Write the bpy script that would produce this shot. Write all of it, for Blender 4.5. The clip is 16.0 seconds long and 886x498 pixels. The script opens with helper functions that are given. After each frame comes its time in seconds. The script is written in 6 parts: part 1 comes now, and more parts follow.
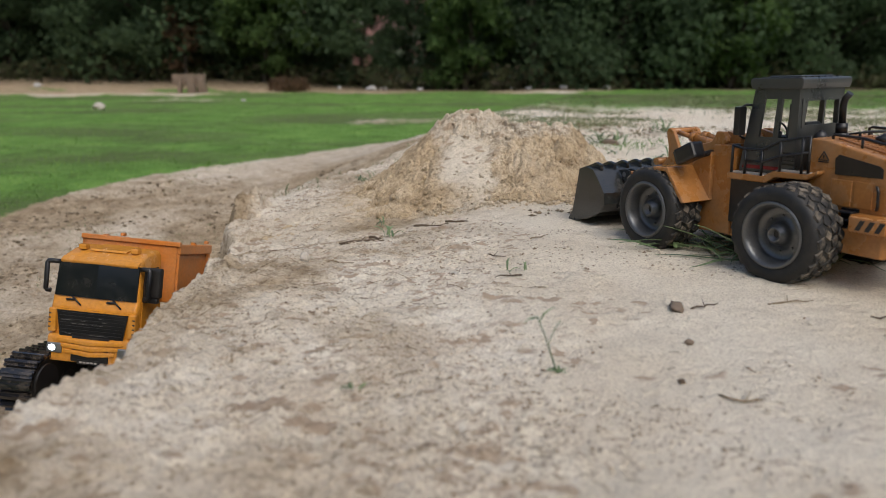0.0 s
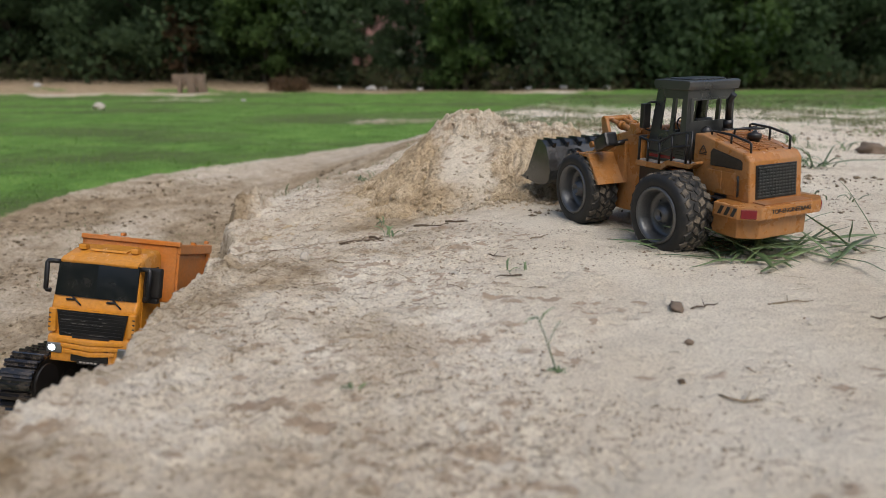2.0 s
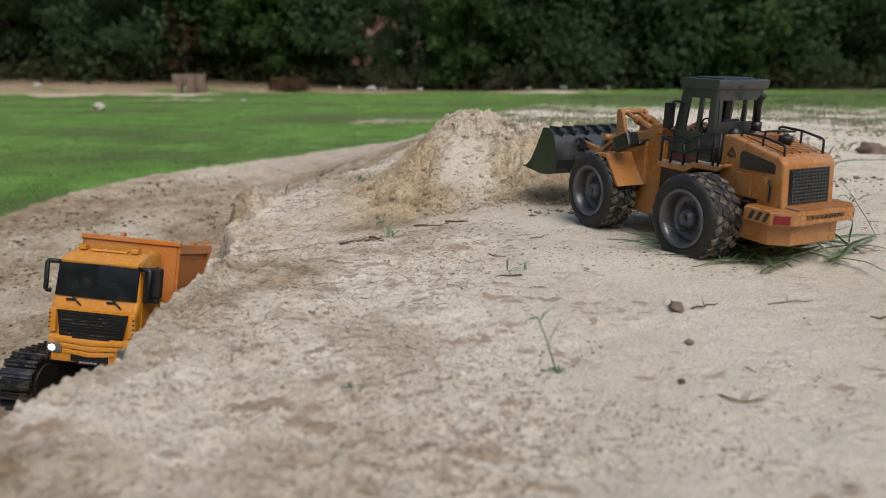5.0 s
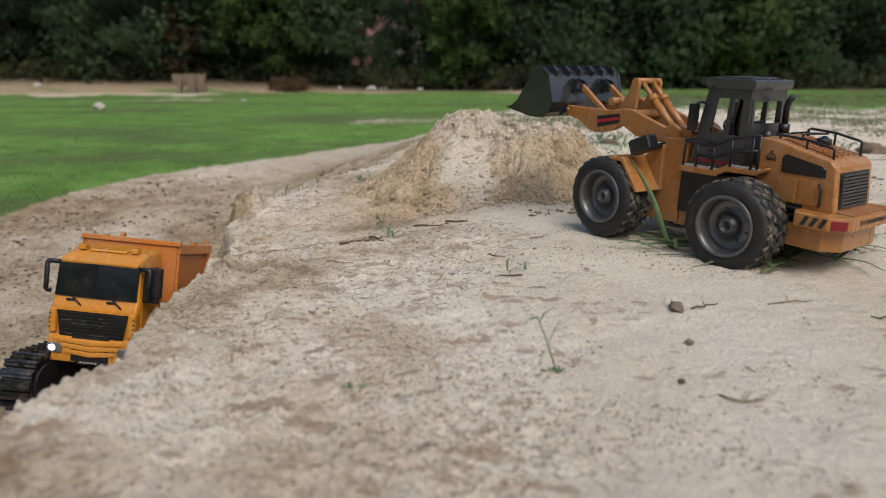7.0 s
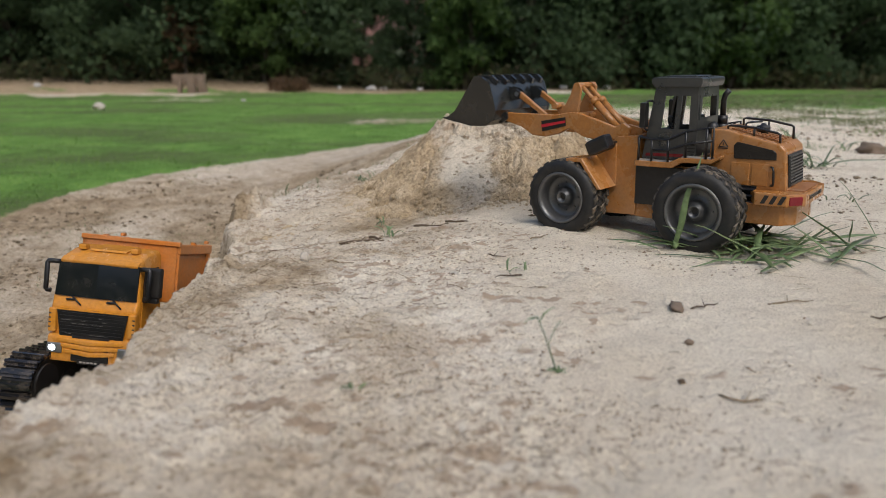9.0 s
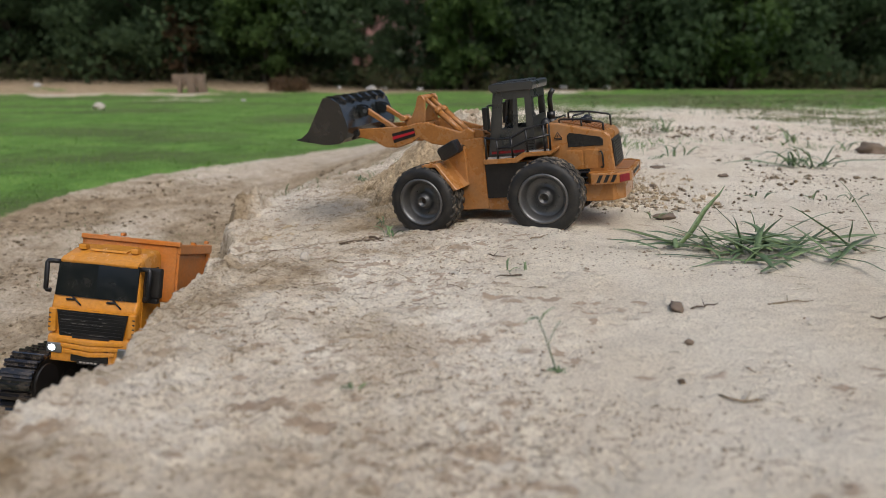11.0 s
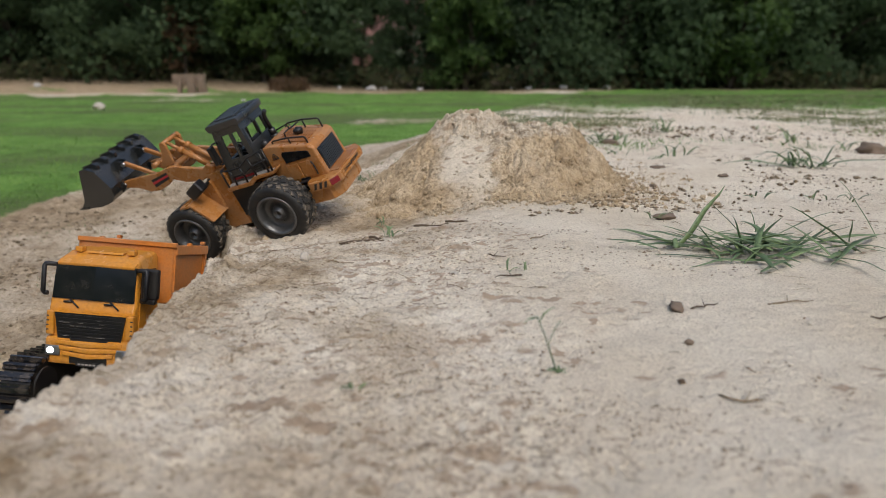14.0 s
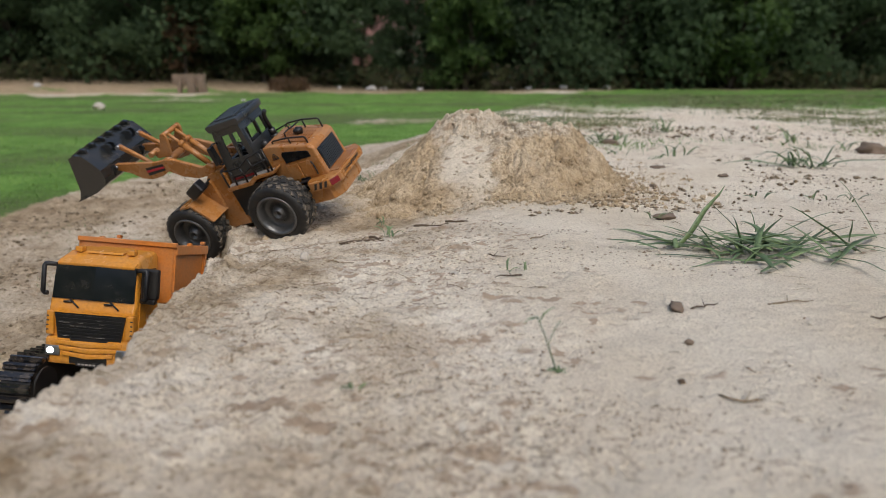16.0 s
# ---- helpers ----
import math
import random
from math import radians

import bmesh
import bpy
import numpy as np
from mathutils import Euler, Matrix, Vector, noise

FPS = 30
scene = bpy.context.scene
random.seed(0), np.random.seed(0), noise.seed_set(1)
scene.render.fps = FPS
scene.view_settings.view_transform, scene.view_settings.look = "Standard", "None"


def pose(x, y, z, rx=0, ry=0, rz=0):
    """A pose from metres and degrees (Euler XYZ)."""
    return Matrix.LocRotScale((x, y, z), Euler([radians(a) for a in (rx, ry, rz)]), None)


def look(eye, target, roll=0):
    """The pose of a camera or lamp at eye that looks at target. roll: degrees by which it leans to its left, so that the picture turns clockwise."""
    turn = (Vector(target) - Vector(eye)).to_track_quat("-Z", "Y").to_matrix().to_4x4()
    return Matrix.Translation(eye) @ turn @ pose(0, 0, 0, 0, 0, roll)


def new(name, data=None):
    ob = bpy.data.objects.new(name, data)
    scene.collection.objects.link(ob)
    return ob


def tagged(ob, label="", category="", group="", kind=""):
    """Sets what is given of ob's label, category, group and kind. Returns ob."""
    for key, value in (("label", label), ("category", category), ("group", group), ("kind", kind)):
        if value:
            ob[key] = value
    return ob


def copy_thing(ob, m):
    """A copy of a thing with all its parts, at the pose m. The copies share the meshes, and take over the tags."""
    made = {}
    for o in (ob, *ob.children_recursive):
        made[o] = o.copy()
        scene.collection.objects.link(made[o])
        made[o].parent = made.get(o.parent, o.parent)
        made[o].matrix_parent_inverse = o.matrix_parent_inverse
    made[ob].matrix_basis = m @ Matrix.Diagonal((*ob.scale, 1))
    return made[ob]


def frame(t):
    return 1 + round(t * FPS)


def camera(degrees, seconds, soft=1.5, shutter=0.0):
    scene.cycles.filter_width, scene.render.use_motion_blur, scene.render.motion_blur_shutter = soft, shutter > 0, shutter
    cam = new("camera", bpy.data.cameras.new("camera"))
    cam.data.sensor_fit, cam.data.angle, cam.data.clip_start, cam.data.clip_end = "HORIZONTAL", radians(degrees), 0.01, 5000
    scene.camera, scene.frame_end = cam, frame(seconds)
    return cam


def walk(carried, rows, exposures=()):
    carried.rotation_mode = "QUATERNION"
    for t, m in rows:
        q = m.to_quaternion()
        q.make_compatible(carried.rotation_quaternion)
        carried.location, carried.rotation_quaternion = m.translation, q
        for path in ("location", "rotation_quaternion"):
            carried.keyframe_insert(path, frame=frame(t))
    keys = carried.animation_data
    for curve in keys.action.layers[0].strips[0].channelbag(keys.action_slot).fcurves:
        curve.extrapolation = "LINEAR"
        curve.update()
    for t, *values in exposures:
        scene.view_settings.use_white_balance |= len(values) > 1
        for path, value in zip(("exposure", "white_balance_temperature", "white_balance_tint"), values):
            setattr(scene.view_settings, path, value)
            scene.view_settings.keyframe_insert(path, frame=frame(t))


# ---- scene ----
cam = camera(63.2, 16.0, soft=0.6)
EYE = Vector((0.0, 0.0, 0.1814))
VIEW = pose(*EYE, 75.702, 0, 0)
cam.data.dof.use_dof = True
cam.data.dof.focus_distance, cam.data.dof.aperture_fstop = 0.76, 6.6
walk(cam, [(0.0, VIEW), (16.0, VIEW)])

# ---- light: overcast late afternoon ----
world = bpy.data.worlds.new("overcast_sky")
scene.world = world
world.use_nodes = True
wn = world.node_tree.nodes
sky = wn.new("ShaderNodeTexSky")
sky.sky_type = "NISHITA"
sky.sun_disc = False
sky.sun_elevation, sky.sun_rotation = radians(50), radians(150)
sky.dust_density = 3.0
wn["Background"].inputs["Strength"].default_value = 0.15
world.node_tree.links.new(sky.outputs[0], wn["Background"].inputs["Color"])
sun_data = bpy.data.lights.new("sun", "SUN")
sun_data.energy, sun_data.angle, sun_data.color = 1.6, radians(40), (1.0, 0.98, 0.94)
sun = new("sun", sun_data)
sun.matrix_world = look((0.0, 0.0, 10.0), (-2.5, 6.5, 0.0))
scene.view_settings.exposure = 0.0


# ---- materials ----
def node_material(name):
    m = bpy.data.materials.new(name)
    m.use_nodes = True
    nt = m.node_tree
    return m, nt, nt.nodes["Principled BSDF"]


def coords(nt, scale):
    tc = nt.nodes.new("ShaderNodeTexCoord")
    mp = nt.nodes.new("ShaderNodeMapping")
    mp.inputs["Scale"].default_value = (scale,) * 3 if not isinstance(scale, tuple) else scale
    nt.links.new(tc.outputs["Object"], mp.inputs["Vector"])
    return mp.outputs["Vector"]


def noise_node(nt, scale, detail=5.0, rough=0.6, vec=None):
    n = nt.nodes.new("ShaderNodeTexNoise")
    n.inputs["Scale"].default_value = scale
    n.inputs["Detail"].default_value = detail
    n.inputs["Roughness"].default_value = rough
    if vec is not None:
        nt.links.new(vec, n.inputs["Vector"])
    return n.outputs["Fac"]


def ramp(nt, fac, stops):
    r = nt.nodes.new("ShaderNodeValToRGB")
    el = r.color_ramp.elements
    while len(el) < len(stops):
        el.new(0.5)
    for e, (p, c) in zip(el, stops):
        e.position = p
        e.color = (*c, 1.0) if len(c) == 3 else c
    nt.links.new(fac, r.inputs["Fac"])
    return r.outputs["Color"]


def mix(nt, fac, a, b, blend="MIX"):
    n = nt.nodes.new("ShaderNodeMix")
    n.data_type, n.blend_type = "RGBA", blend
    for sock, v in ((n.inputs[0], fac), (n.inputs[6], a), (n.inputs[7], b)):
        if isinstance(v, (int, float)):
            sock.default_value = v
        elif isinstance(v, tuple):
            sock.default_value = (*v, 1.0)
        else:
            nt.links.new(v, sock)
    return n.outputs[2]


def bump(nt, bsdf, height, strength, distance):
    b = nt.nodes.new("ShaderNodeBump")
    b.inputs["Strength"].default_value = strength
    b.inputs["Distance"].default_value = distance
    nt.links.new(height, b.inputs["Height"])
    nt.links.new(b.outputs["Normal"], bsdf.inputs["Normal"])


def plain(name, color, rough=0.5, metal=0.0, dirt=None, dirt_amount=0.35, scale=30.0, spec=0.5, bump_d=0.0):
    """Painted or moulded surface with fine grain and dust blotches."""
    m, nt, b = node_material(name)
    vec = coords(nt, 1.0)
    fine = noise_node(nt, scale * 9, 4, 0.6, vec)
    blot = noise_node(nt, scale, 6, 0.65, vec)
    lo = tuple(c * 0.86 for c in color)
    hi = tuple(min(1.0, c * 1.1) for c in color)
    base = ramp(nt, fine, [(0.3, lo), (0.7, hi)])
    if dirt:
        mask = ramp(nt, blot, [(0.45, (0, 0, 0)), (0.75, (dirt_amount,) * 3)])
        base = mix(nt, mask, base, dirt)
    nt.links.new(base, b.inputs["Base Color"])
    rr = ramp(nt, blot, [(0.3, (rough * 0.8,) * 3), (0.7, (min(1, rough * 1.25),) * 3)])
    nt.links.new(rr, b.inputs["Roughness"])
    b.inputs["Metallic"].default_value = metal
    b.inputs["Specular IOR Level"].default_value = spec
    if bump_d:
        bump(nt, b, fine, 0.5, bump_d)
    return m


DUST = (0.36, 0.29, 0.21)


def crumb_mask(nt, vec, scale, share, silt):
    """Uneven crumbs of dark soil: some cells of a warped cell pattern, thinning out on settled silt."""
    warp = nt.nodes.new("ShaderNodeTexNoise")
    warp.inputs["Scale"].default_value = scale * 0.9
    warp.inputs["Detail"].default_value = 5.0
    nt.links.new(vec, warp.inputs["Vector"])
    shift = nt.nodes.new("ShaderNodeVectorMath")
    shift.operation = "MULTIPLY_ADD"
    nt.links.new(warp.outputs["Color"], shift.inputs[0])
    shift.inputs[1].default_value = (2.6 / scale, 1.7 / scale, 1.7 / scale)
    nt.links.new(vec, shift.inputs[2])
    cell = nt.nodes.new("ShaderNodeTexVoronoi")
    cell.inputs["Scale"].default_value = scale
    nt.links.new(shift.outputs[0], cell.inputs["Vector"])
    tone = nt.nodes.new("ShaderNodeSeparateColor")
    nt.links.new(cell.outputs["Color"], tone.inputs["Color"])
    lot = nt.nodes.new("ShaderNodeMath")
    lot.operation = "ADD"
    nt.links.new(tone.outputs["Red"], lot.inputs[0])
    bunch = nt.nodes.new("ShaderNodeMapRange")
    bunch.inputs["From Min"].default_value, bunch.inputs["From Max"].default_value = 0.35, 0.65
    bunch.inputs["To Min"].default_value, bunch.inputs["To Max"].default_value = -0.28, 0.16
    nt.links.new(noise_node(nt, scale * 0.09, 4, 0.6, vec), bunch.inputs["Value"])
    nt.links.new(bunch.outputs[0], lot.inputs[1])
    less = nt.nodes.new("ShaderNodeMath")
    less.operation = "MULTIPLY_ADD"
    nt.links.new(silt, less.inputs[0])
    less.inputs[1].default_value = -0.22
    nt.links.new(lot.outputs[0], less.inputs[2])
    core = ramp(nt, cell.outputs["Distance"], [(0.35, (1, 1, 1)), (0.60, (0, 0, 0))])
    chosen = ramp(nt, less.outputs[0], [(share, (0, 0, 0)), (share + 0.06, (0.8, 0.8, 0.8))])
    return mix(nt, 1.0, core, chosen, "MULTIPLY")


def ground_material():
    m, nt, b = node_material("sandy_soil_and_turf")
    vec = coords(nt, 1.0)
    big = noise_node(nt, 3.2, 5, 0.6, vec)
    mid = noise_node(nt, 19.0, 7, 0.68, vec)
    small = noise_node(nt, 95.0, 6, 0.7, coords(nt, (1.0, 1.7, 1.0)))
    fine = noise_node(nt, 520.0, 5, 0.8, vec)
    sand = ramp(nt, mid, [(0.34, (0.57, 0.48, 0.37)), (0.45, (0.69, 0.61, 0.49)), (0.55, (0.76, 0.695, 0.575)), (0.66, (0.82, 0.77, 0.675))])
    warm = ramp(nt, big, [(0.40, (0.64, 0.535, 0.395)), (0.58, (0.79, 0.72, 0.61))])
    sand = mix(nt, 0.42, sand, warm)
    flecks = ramp(nt, small, [(0.33, (0.42, 0.335, 0.26)), (0.41, (0.95, 0.935, 0.91)), (0.58, (1.12, 1.12, 1.12))])
    silt = nt.nodes.new("ShaderNodeAttribute")
    silt.attribute_name = "silt"
    settled = ramp(nt, noise_node(nt, 7.0, 5, 0.6, vec), [(0.38, (0.67, 0.585, 0.455)), (0.60, (0.775, 0.70, 0.572))])
    part_silt = nt.nodes.new("ShaderNodeMath")
    part_silt.operation = "MULTIPLY"
    nt.links.new(silt.outputs["Fac"], part_silt.inputs[0])
    part_silt.inputs[1].default_value = 0.8
    sand = mix(nt, part_silt.outputs[0], mix(nt, 0.5, sand, flecks, "MULTIPLY"), settled)
    grain = ramp(nt, fine, [(0.36, (0.55, 0.49, 0.43)), (0.47, (1.0, 1.0, 1.0)), (0.63, (1.22, 1.22, 1.22))])
    sand = mix(nt, 0.8, sand, grain, "MULTIPLY")
    streak = coords(nt, (0.58, 1.0, 1.0))
    for size, share, tone in ((120.0, 0.71, (0.42, 0.305, 0.215)), (260.0, 0.88, (0.38, 0.27, 0.185)), (62.0, 0.78, (0.41, 0.30, 0.21))):
        sand = mix(nt, crumb_mask(nt, streak, size, share, silt.outputs["Fac"]), sand, tone)
    att = nt.nodes.new("ShaderNodeAttribute")
    att.attribute_name = "cover"
    sep = nt.nodes.new("ShaderNodeSeparateColor")
    nt.links.new(att.outputs["Color"], sep.inputs["Color"])
    soil = ramp(nt, mid, [(0.36, (0.25, 0.183, 0.110)), (0.62, (0.49, 0.385, 0.262))])
    soil = mix(nt, 0.8, mix(nt, 0.7, soil, flecks, "MULTIPLY"), grain, "MULTIPLY")
    col = mix(nt, sep.outputs["Blue"], sand, soil)
    damp = nt.nodes.new("ShaderNodeMath")
    damp.operation = "SUBTRACT"
    damp.inputs[0].default_value = 1.0
    nt.links.new(att.outputs["Alpha"], damp.inputs[1])
    tan = ramp(nt, mid, [(0.36, (0.40, 0.295, 0.180)), (0.5, (0.53, 0.41, 0.265)), (0.64, (0.62, 0.50, 0.345))])
    tan = mix(nt, 0.8, mix(nt, 0.55, tan, flecks, "MULTIPLY"), grain, "MULTIPLY")
    col = mix(nt, damp.outputs[0], col, tan)
    worn = nt.nodes.new("ShaderNodeMath")
    worn.operation = "MULTIPLY"
    nt.links.new(sep.outputs["Blue"], worn.inputs[0])
    nt.links.new(ramp(nt, small, [(0.38, (0.75, 0.75, 0.75)), (0.48, (0, 0, 0))]), worn.inputs[1])
    col = mix(nt, worn.outputs[0], col, mix(nt, 0.8, (0.20, 0.145, 0.09), grain, "MULTIPLY"))
    litter = ramp(nt, mid, [(0.3, (0.045, 0.036, 0.022)), (0.7, (0.13, 0.10, 0.062))])
    col = mix(nt, sep.outputs["Red"], col, litter)
    gn = noise_node(nt, 5.0, 8, 0.75, vec)
    turf = ramp(nt, gn, [(0.36, (0.085, 0.155, 0.035)), (0.5, (0.135, 0.26, 0.055)), (0.66, (0.20, 0.34, 0.08))])
    gm = nt.nodes.new("ShaderNodeMath")
    gm.operation = "ADD"
    nt.links.new(sep.outputs["Green"], gm.inputs[0])
    patch = nt.nodes.new("ShaderNodeMath")
    patch.operation = "SUBTRACT"
    nt.links.new(noise_node(nt, 14.0, 6, 0.7, vec), patch.inputs[0])
    patch.inputs[1].default_value = 0.5
    nt.links.new(patch.outputs[0], gm.inputs[1])
    dull = ramp(nt, noise_node(nt, 0.9, 4, 0.6, coords(nt, (0.7, 1.6, 1.0))), [(0.44, (0, 0, 0)), (0.62, (0.75, 0.75, 0.75))])
    turf = mix(nt, dull, turf, (0.105, 0.115, 0.055))
    gmask = ramp(nt, gm.outputs[0], [(0.42, (0, 0, 0)), (0.6, (1, 1, 1))])
    col = mix(nt, gmask, col, turf)
    nt.links.new(col, b.inputs["Base Color"])
    b.inputs["Roughness"].default_value = 0.95
    b.inputs["Specular IOR Level"].default_value = 0.15
    relief = nt.nodes.new("ShaderNodeMath")
    relief.operation = "MULTIPLY_ADD"
    nt.links.new(fine, relief.inputs[0])
    relief.inputs[1].default_value = 0.6
    nt.links.new(small, relief.inputs[2])
    bump(nt, b, relief.outputs[0], 0.75, 0.007)
    return m


MAT_GROUND = ground_material()
MAT_ORANGE = plain("orange_plastic", (0.385, 0.162, 0.043), 0.27, dirt=DUST, dirt_amount=0.30)
MAT_YELLOW = plain("yellow_plastic", (0.58, 0.235, 0.024), 0.24, dirt=DUST, dirt_amount=0.22)
MAT_BED = plain("burnt_orange_plastic", (0.52, 0.17, 0.025), 0.42, dirt=DUST, dirt_amount=0.3)
MAT_BLACK = plain("black_plastic", (0.008, 0.008, 0.009), 0.34, dirt=DUST, dirt_amount=0.07)
MAT_CAB = plain("dark_grey_plastic", (0.024, 0.027, 0.028), 0.30, dirt=DUST, dirt_amount=0.07, spec=1.0)
MAT_BUCKET = plain("charcoal_bucket_plastic", (0.017, 0.019, 0.019), 0.20, dirt=DUST, dirt_amount=0.08, scale=45, spec=0.9)
MAT_RUBBER = plain("black_rubber", (0.010, 0.010, 0.010), 0.6, dirt=DUST, dirt_amount=0.10, scale=80)
MAT_TREAD = plain("dusty_tread_rubber", (0.018, 0.018, 0.018), 0.75, dirt=DUST, dirt_amount=0.75, scale=95)
MAT_RIM = plain("grey_metallic_rim", (0.135, 0.135, 0.135), 0.34, metal=0.6, dirt=DUST, dirt_amount=0.12, scale=60)
MAT_PIN = plain("steel_pin", (0.32, 0.32, 0.32), 0.3, metal=0.9)
MAT_GLASS = plain("black_glossy_window", (0.005, 0.006, 0.007), 0.12, dirt=DUST, dirt_amount=0.06, scale=60)
MAT_RED = plain("red_lens", (0.20, 0.010, 0.016), 0.2)
MAT_RED_STRIPE = plain("red_sticker", (0.45, 0.015, 0.03), 0.35)
MAT_FLOOR = plain("dusty_grey_step", (0.34, 0.31, 0.28), 0.6, dirt=DUST, dirt_amount=0.6, scale=60)
MAT_VENT = plain("brown_vent_plastic", (0.30, 0.12, 0.035), 0.5, dirt=DUST, dirt_amount=0.4)
MAT_WHITE = plain("white_plastic", (0.75, 0.75, 0.72), 0.4)
MAT_BARK = plain("grey_brown_bark", (0.075, 0.06, 0.045), 0.9, scale=12, bump_d=0.01)
MAT_CONCRETE = plain("weathered_concrete", (0.18, 0.132, 0.095), 0.9, dirt=(0.12, 0.08, 0.05), dirt_amount=0.5, scale=8, bump_d=0.01)
MAT_ROCK = plain("pale_rock", (0.52, 0.47, 0.40), 0.9, dirt=(0.3, 0.23, 0.16), dirt_amount=0.5, scale=30, bump_d=0.004)
MAT_LITTER = plain("white_litter", (0.44, 0.43, 0.41), 0.7, dirt=DUST, dirt_amount=0.4, scale=10)
MAT_TWIG = plain("dark_twig", (0.10, 0.068, 0.042), 0.9, scale=90)
MAT_PINK = plain("pink_render_wall", (0.62, 0.33, 0.30), 0.85, dirt=(0.6, 0.58, 0.55), dirt_amount=0.6, scale=1.2)


def leaf_material(name, dark, light, rough=0.5, clumps=True):
    m, nt, b = node_material(name)
    geo = nt.nodes.new("ShaderNodeNewGeometry")
    col = ramp(nt, geo.outputs["Random Per Island"], [(0.0, dark), (1.0, light)])
    grain = ramp(nt, noise_node(nt, 1.6, 3, 0.6, coords(nt, 1.0)), [(0.34, (0.80, 0.82, 0.84)), (0.68, (1.08, 1.10, 1.0))])
    tint = mix(nt, 1.0 if clumps else 0.0, col, grain, "MULTIPLY")
    nt.links.new(tint, b.inputs["Base Color"])
    b.inputs["Roughness"].default_value = rough
    b.inputs["Specular IOR Level"].default_value = 0.12
    if clumps:
        # thin leaves let some light through
        thin = nt.nodes.new("ShaderNodeBsdfTranslucent")
        nt.links.new(tint, thin.inputs["Color"])
        both = nt.nodes.new("ShaderNodeMixShader")
        both.inputs[0].default_value = 0.6
        nt.links.new(b.outputs[0], both.inputs[1])
        nt.links.new(thin.outputs[0], both.inputs[2])
        out = [n for n in nt.nodes if n.type == "OUTPUT_MATERIAL"][0]
        nt.links.new(both.outputs[0], out.inputs["Surface"])
    return m


def blade_material(name, dark, light):
    m, nt, b = node_material(name)
    info = nt.nodes.new("ShaderNodeObjectInfo")
    col = ramp(nt, info.outputs["Random"], [(0.0, dark), (1.0, light)])
    veins = ramp(nt, noise_node(nt, 180.0, 3, 0.6, coords(nt, 1.0)), [(0.35, (0.75, 0.75, 0.75)), (0.7, (1.25, 1.25, 1.25))])
    nt.links.new(mix(nt, 1.0, col, veins, "MULTIPLY"), b.inputs["Base Color"])
    b.inputs["Roughness"].default_value = 0.42
    return m


# tree-line leaf colour lifted a little to stand in for slight haze
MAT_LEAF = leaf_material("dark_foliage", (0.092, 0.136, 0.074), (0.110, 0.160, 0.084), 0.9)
MAT_LIGHT_LEAF = leaf_material("fresh_green_foliage", (0.080, 0.130, 0.042), (0.14, 0.215, 0.075), 0.8)
# haze painted in: paler and greyer than nearer leaves, filling the black gaps
MAT_WOODS = leaf_material("hazed_woods_foliage", (0.165, 0.21, 0.155), (0.20, 0.245, 0.18), 0.9)
MAT_SCRUB = leaf_material("dull_undergrowth", (0.10, 0.085, 0.055), (0.125, 0.145, 0.07), 0.9)
MAT_DRY = leaf_material("dry_foliage", (0.10, 0.065, 0.04), (0.26, 0.16, 0.10))
MAT_LAWN = leaf_material("short_turf_blades", (0.085, 0.165, 0.032), (0.20, 0.34, 0.085), 0.6, False)
MAT_WEED = leaf_material("dull_weed_blades", (0.13, 0.15, 0.075), (0.27, 0.28, 0.155), 0.7, False)
MAT_BLADE = blade_material("green_grass_blade", (0.080, 0.130, 0.052), (0.20, 0.27, 0.115))
MAT_STRAW = leaf_material("dead_straw", (0.15, 0.105, 0.065), (0.42, 0.33, 0.21), 0.85, False)
MAT_CRUMB = leaf_material("soil_crumbs", (0.26, 0.19, 0.13), (0.56, 0.48, 0.375), 0.95, False)
MAT_LITTERED = leaf_material("dark_damp_clods", (0.13, 0.095, 0.06), (0.34, 0.265, 0.18), 0.95, False)
MAT_TRACK = plain("worn_black_track", (0.007, 0.007, 0.008), 0.22, dirt=(0.22, 0.17, 0.12), dirt_amount=0.35, scale=120, spec=0.8)


def headlight_material():
    m, nt, b = node_material("lit_headlight")
    b.inputs["Emission Color"].default_value = (0.85, 0.95, 1.0, 1.0)
    b.inputs["Emission Strength"].default_value = 9.0
    return m


MAT_LIT = headlight_material()


# ---- mesh helpers ----
def hash2(ix, iy, seed):
    h = (ix * 374761393 + iy * 668265263 + seed * 1442695041) & 0xFFFFFFFF
    h = ((h ^ (h >> 13)) * 1274126177) & 0xFFFFFFFF
    return ((h ^ (h >> 16)) & 0xFFFF) / 65535.0


def vnoise(x, y, seed=0):
    ix, iy = np.floor(x).astype(np.int64), np.floor(y).astype(np.int64)
    fx, fy = x - ix, y - iy
    fx, fy = fx * fx * (3 - 2 * fx), fy * fy * (3 - 2 * fy)
    a, b = hash2(ix, iy, seed), hash2(ix + 1, iy, seed)
    c, d = hash2(ix, iy + 1, seed), hash2(ix + 1, iy + 1, seed)
    return (a * (1 - fx) + b * fx) * (1 - fy) + (c * (1 - fx) + d * fx) * fy - 0.5


def fbm(x, y, freq, octaves=4, gain=0.5, seed=0):
    total, amp = 0.0, 1.0
    for k in range(octaves):
        total = total + amp * vnoise(x * freq + 17.3 * k, y * freq - 9.1 * k, seed + k)
        amp, freq = amp * gain, freq * 2.03
    return total


def smooth(a, b, x):
    t = np.clip((x - a) / (b - a), 0, 1)
    return t * t * (3 - 2 * t)


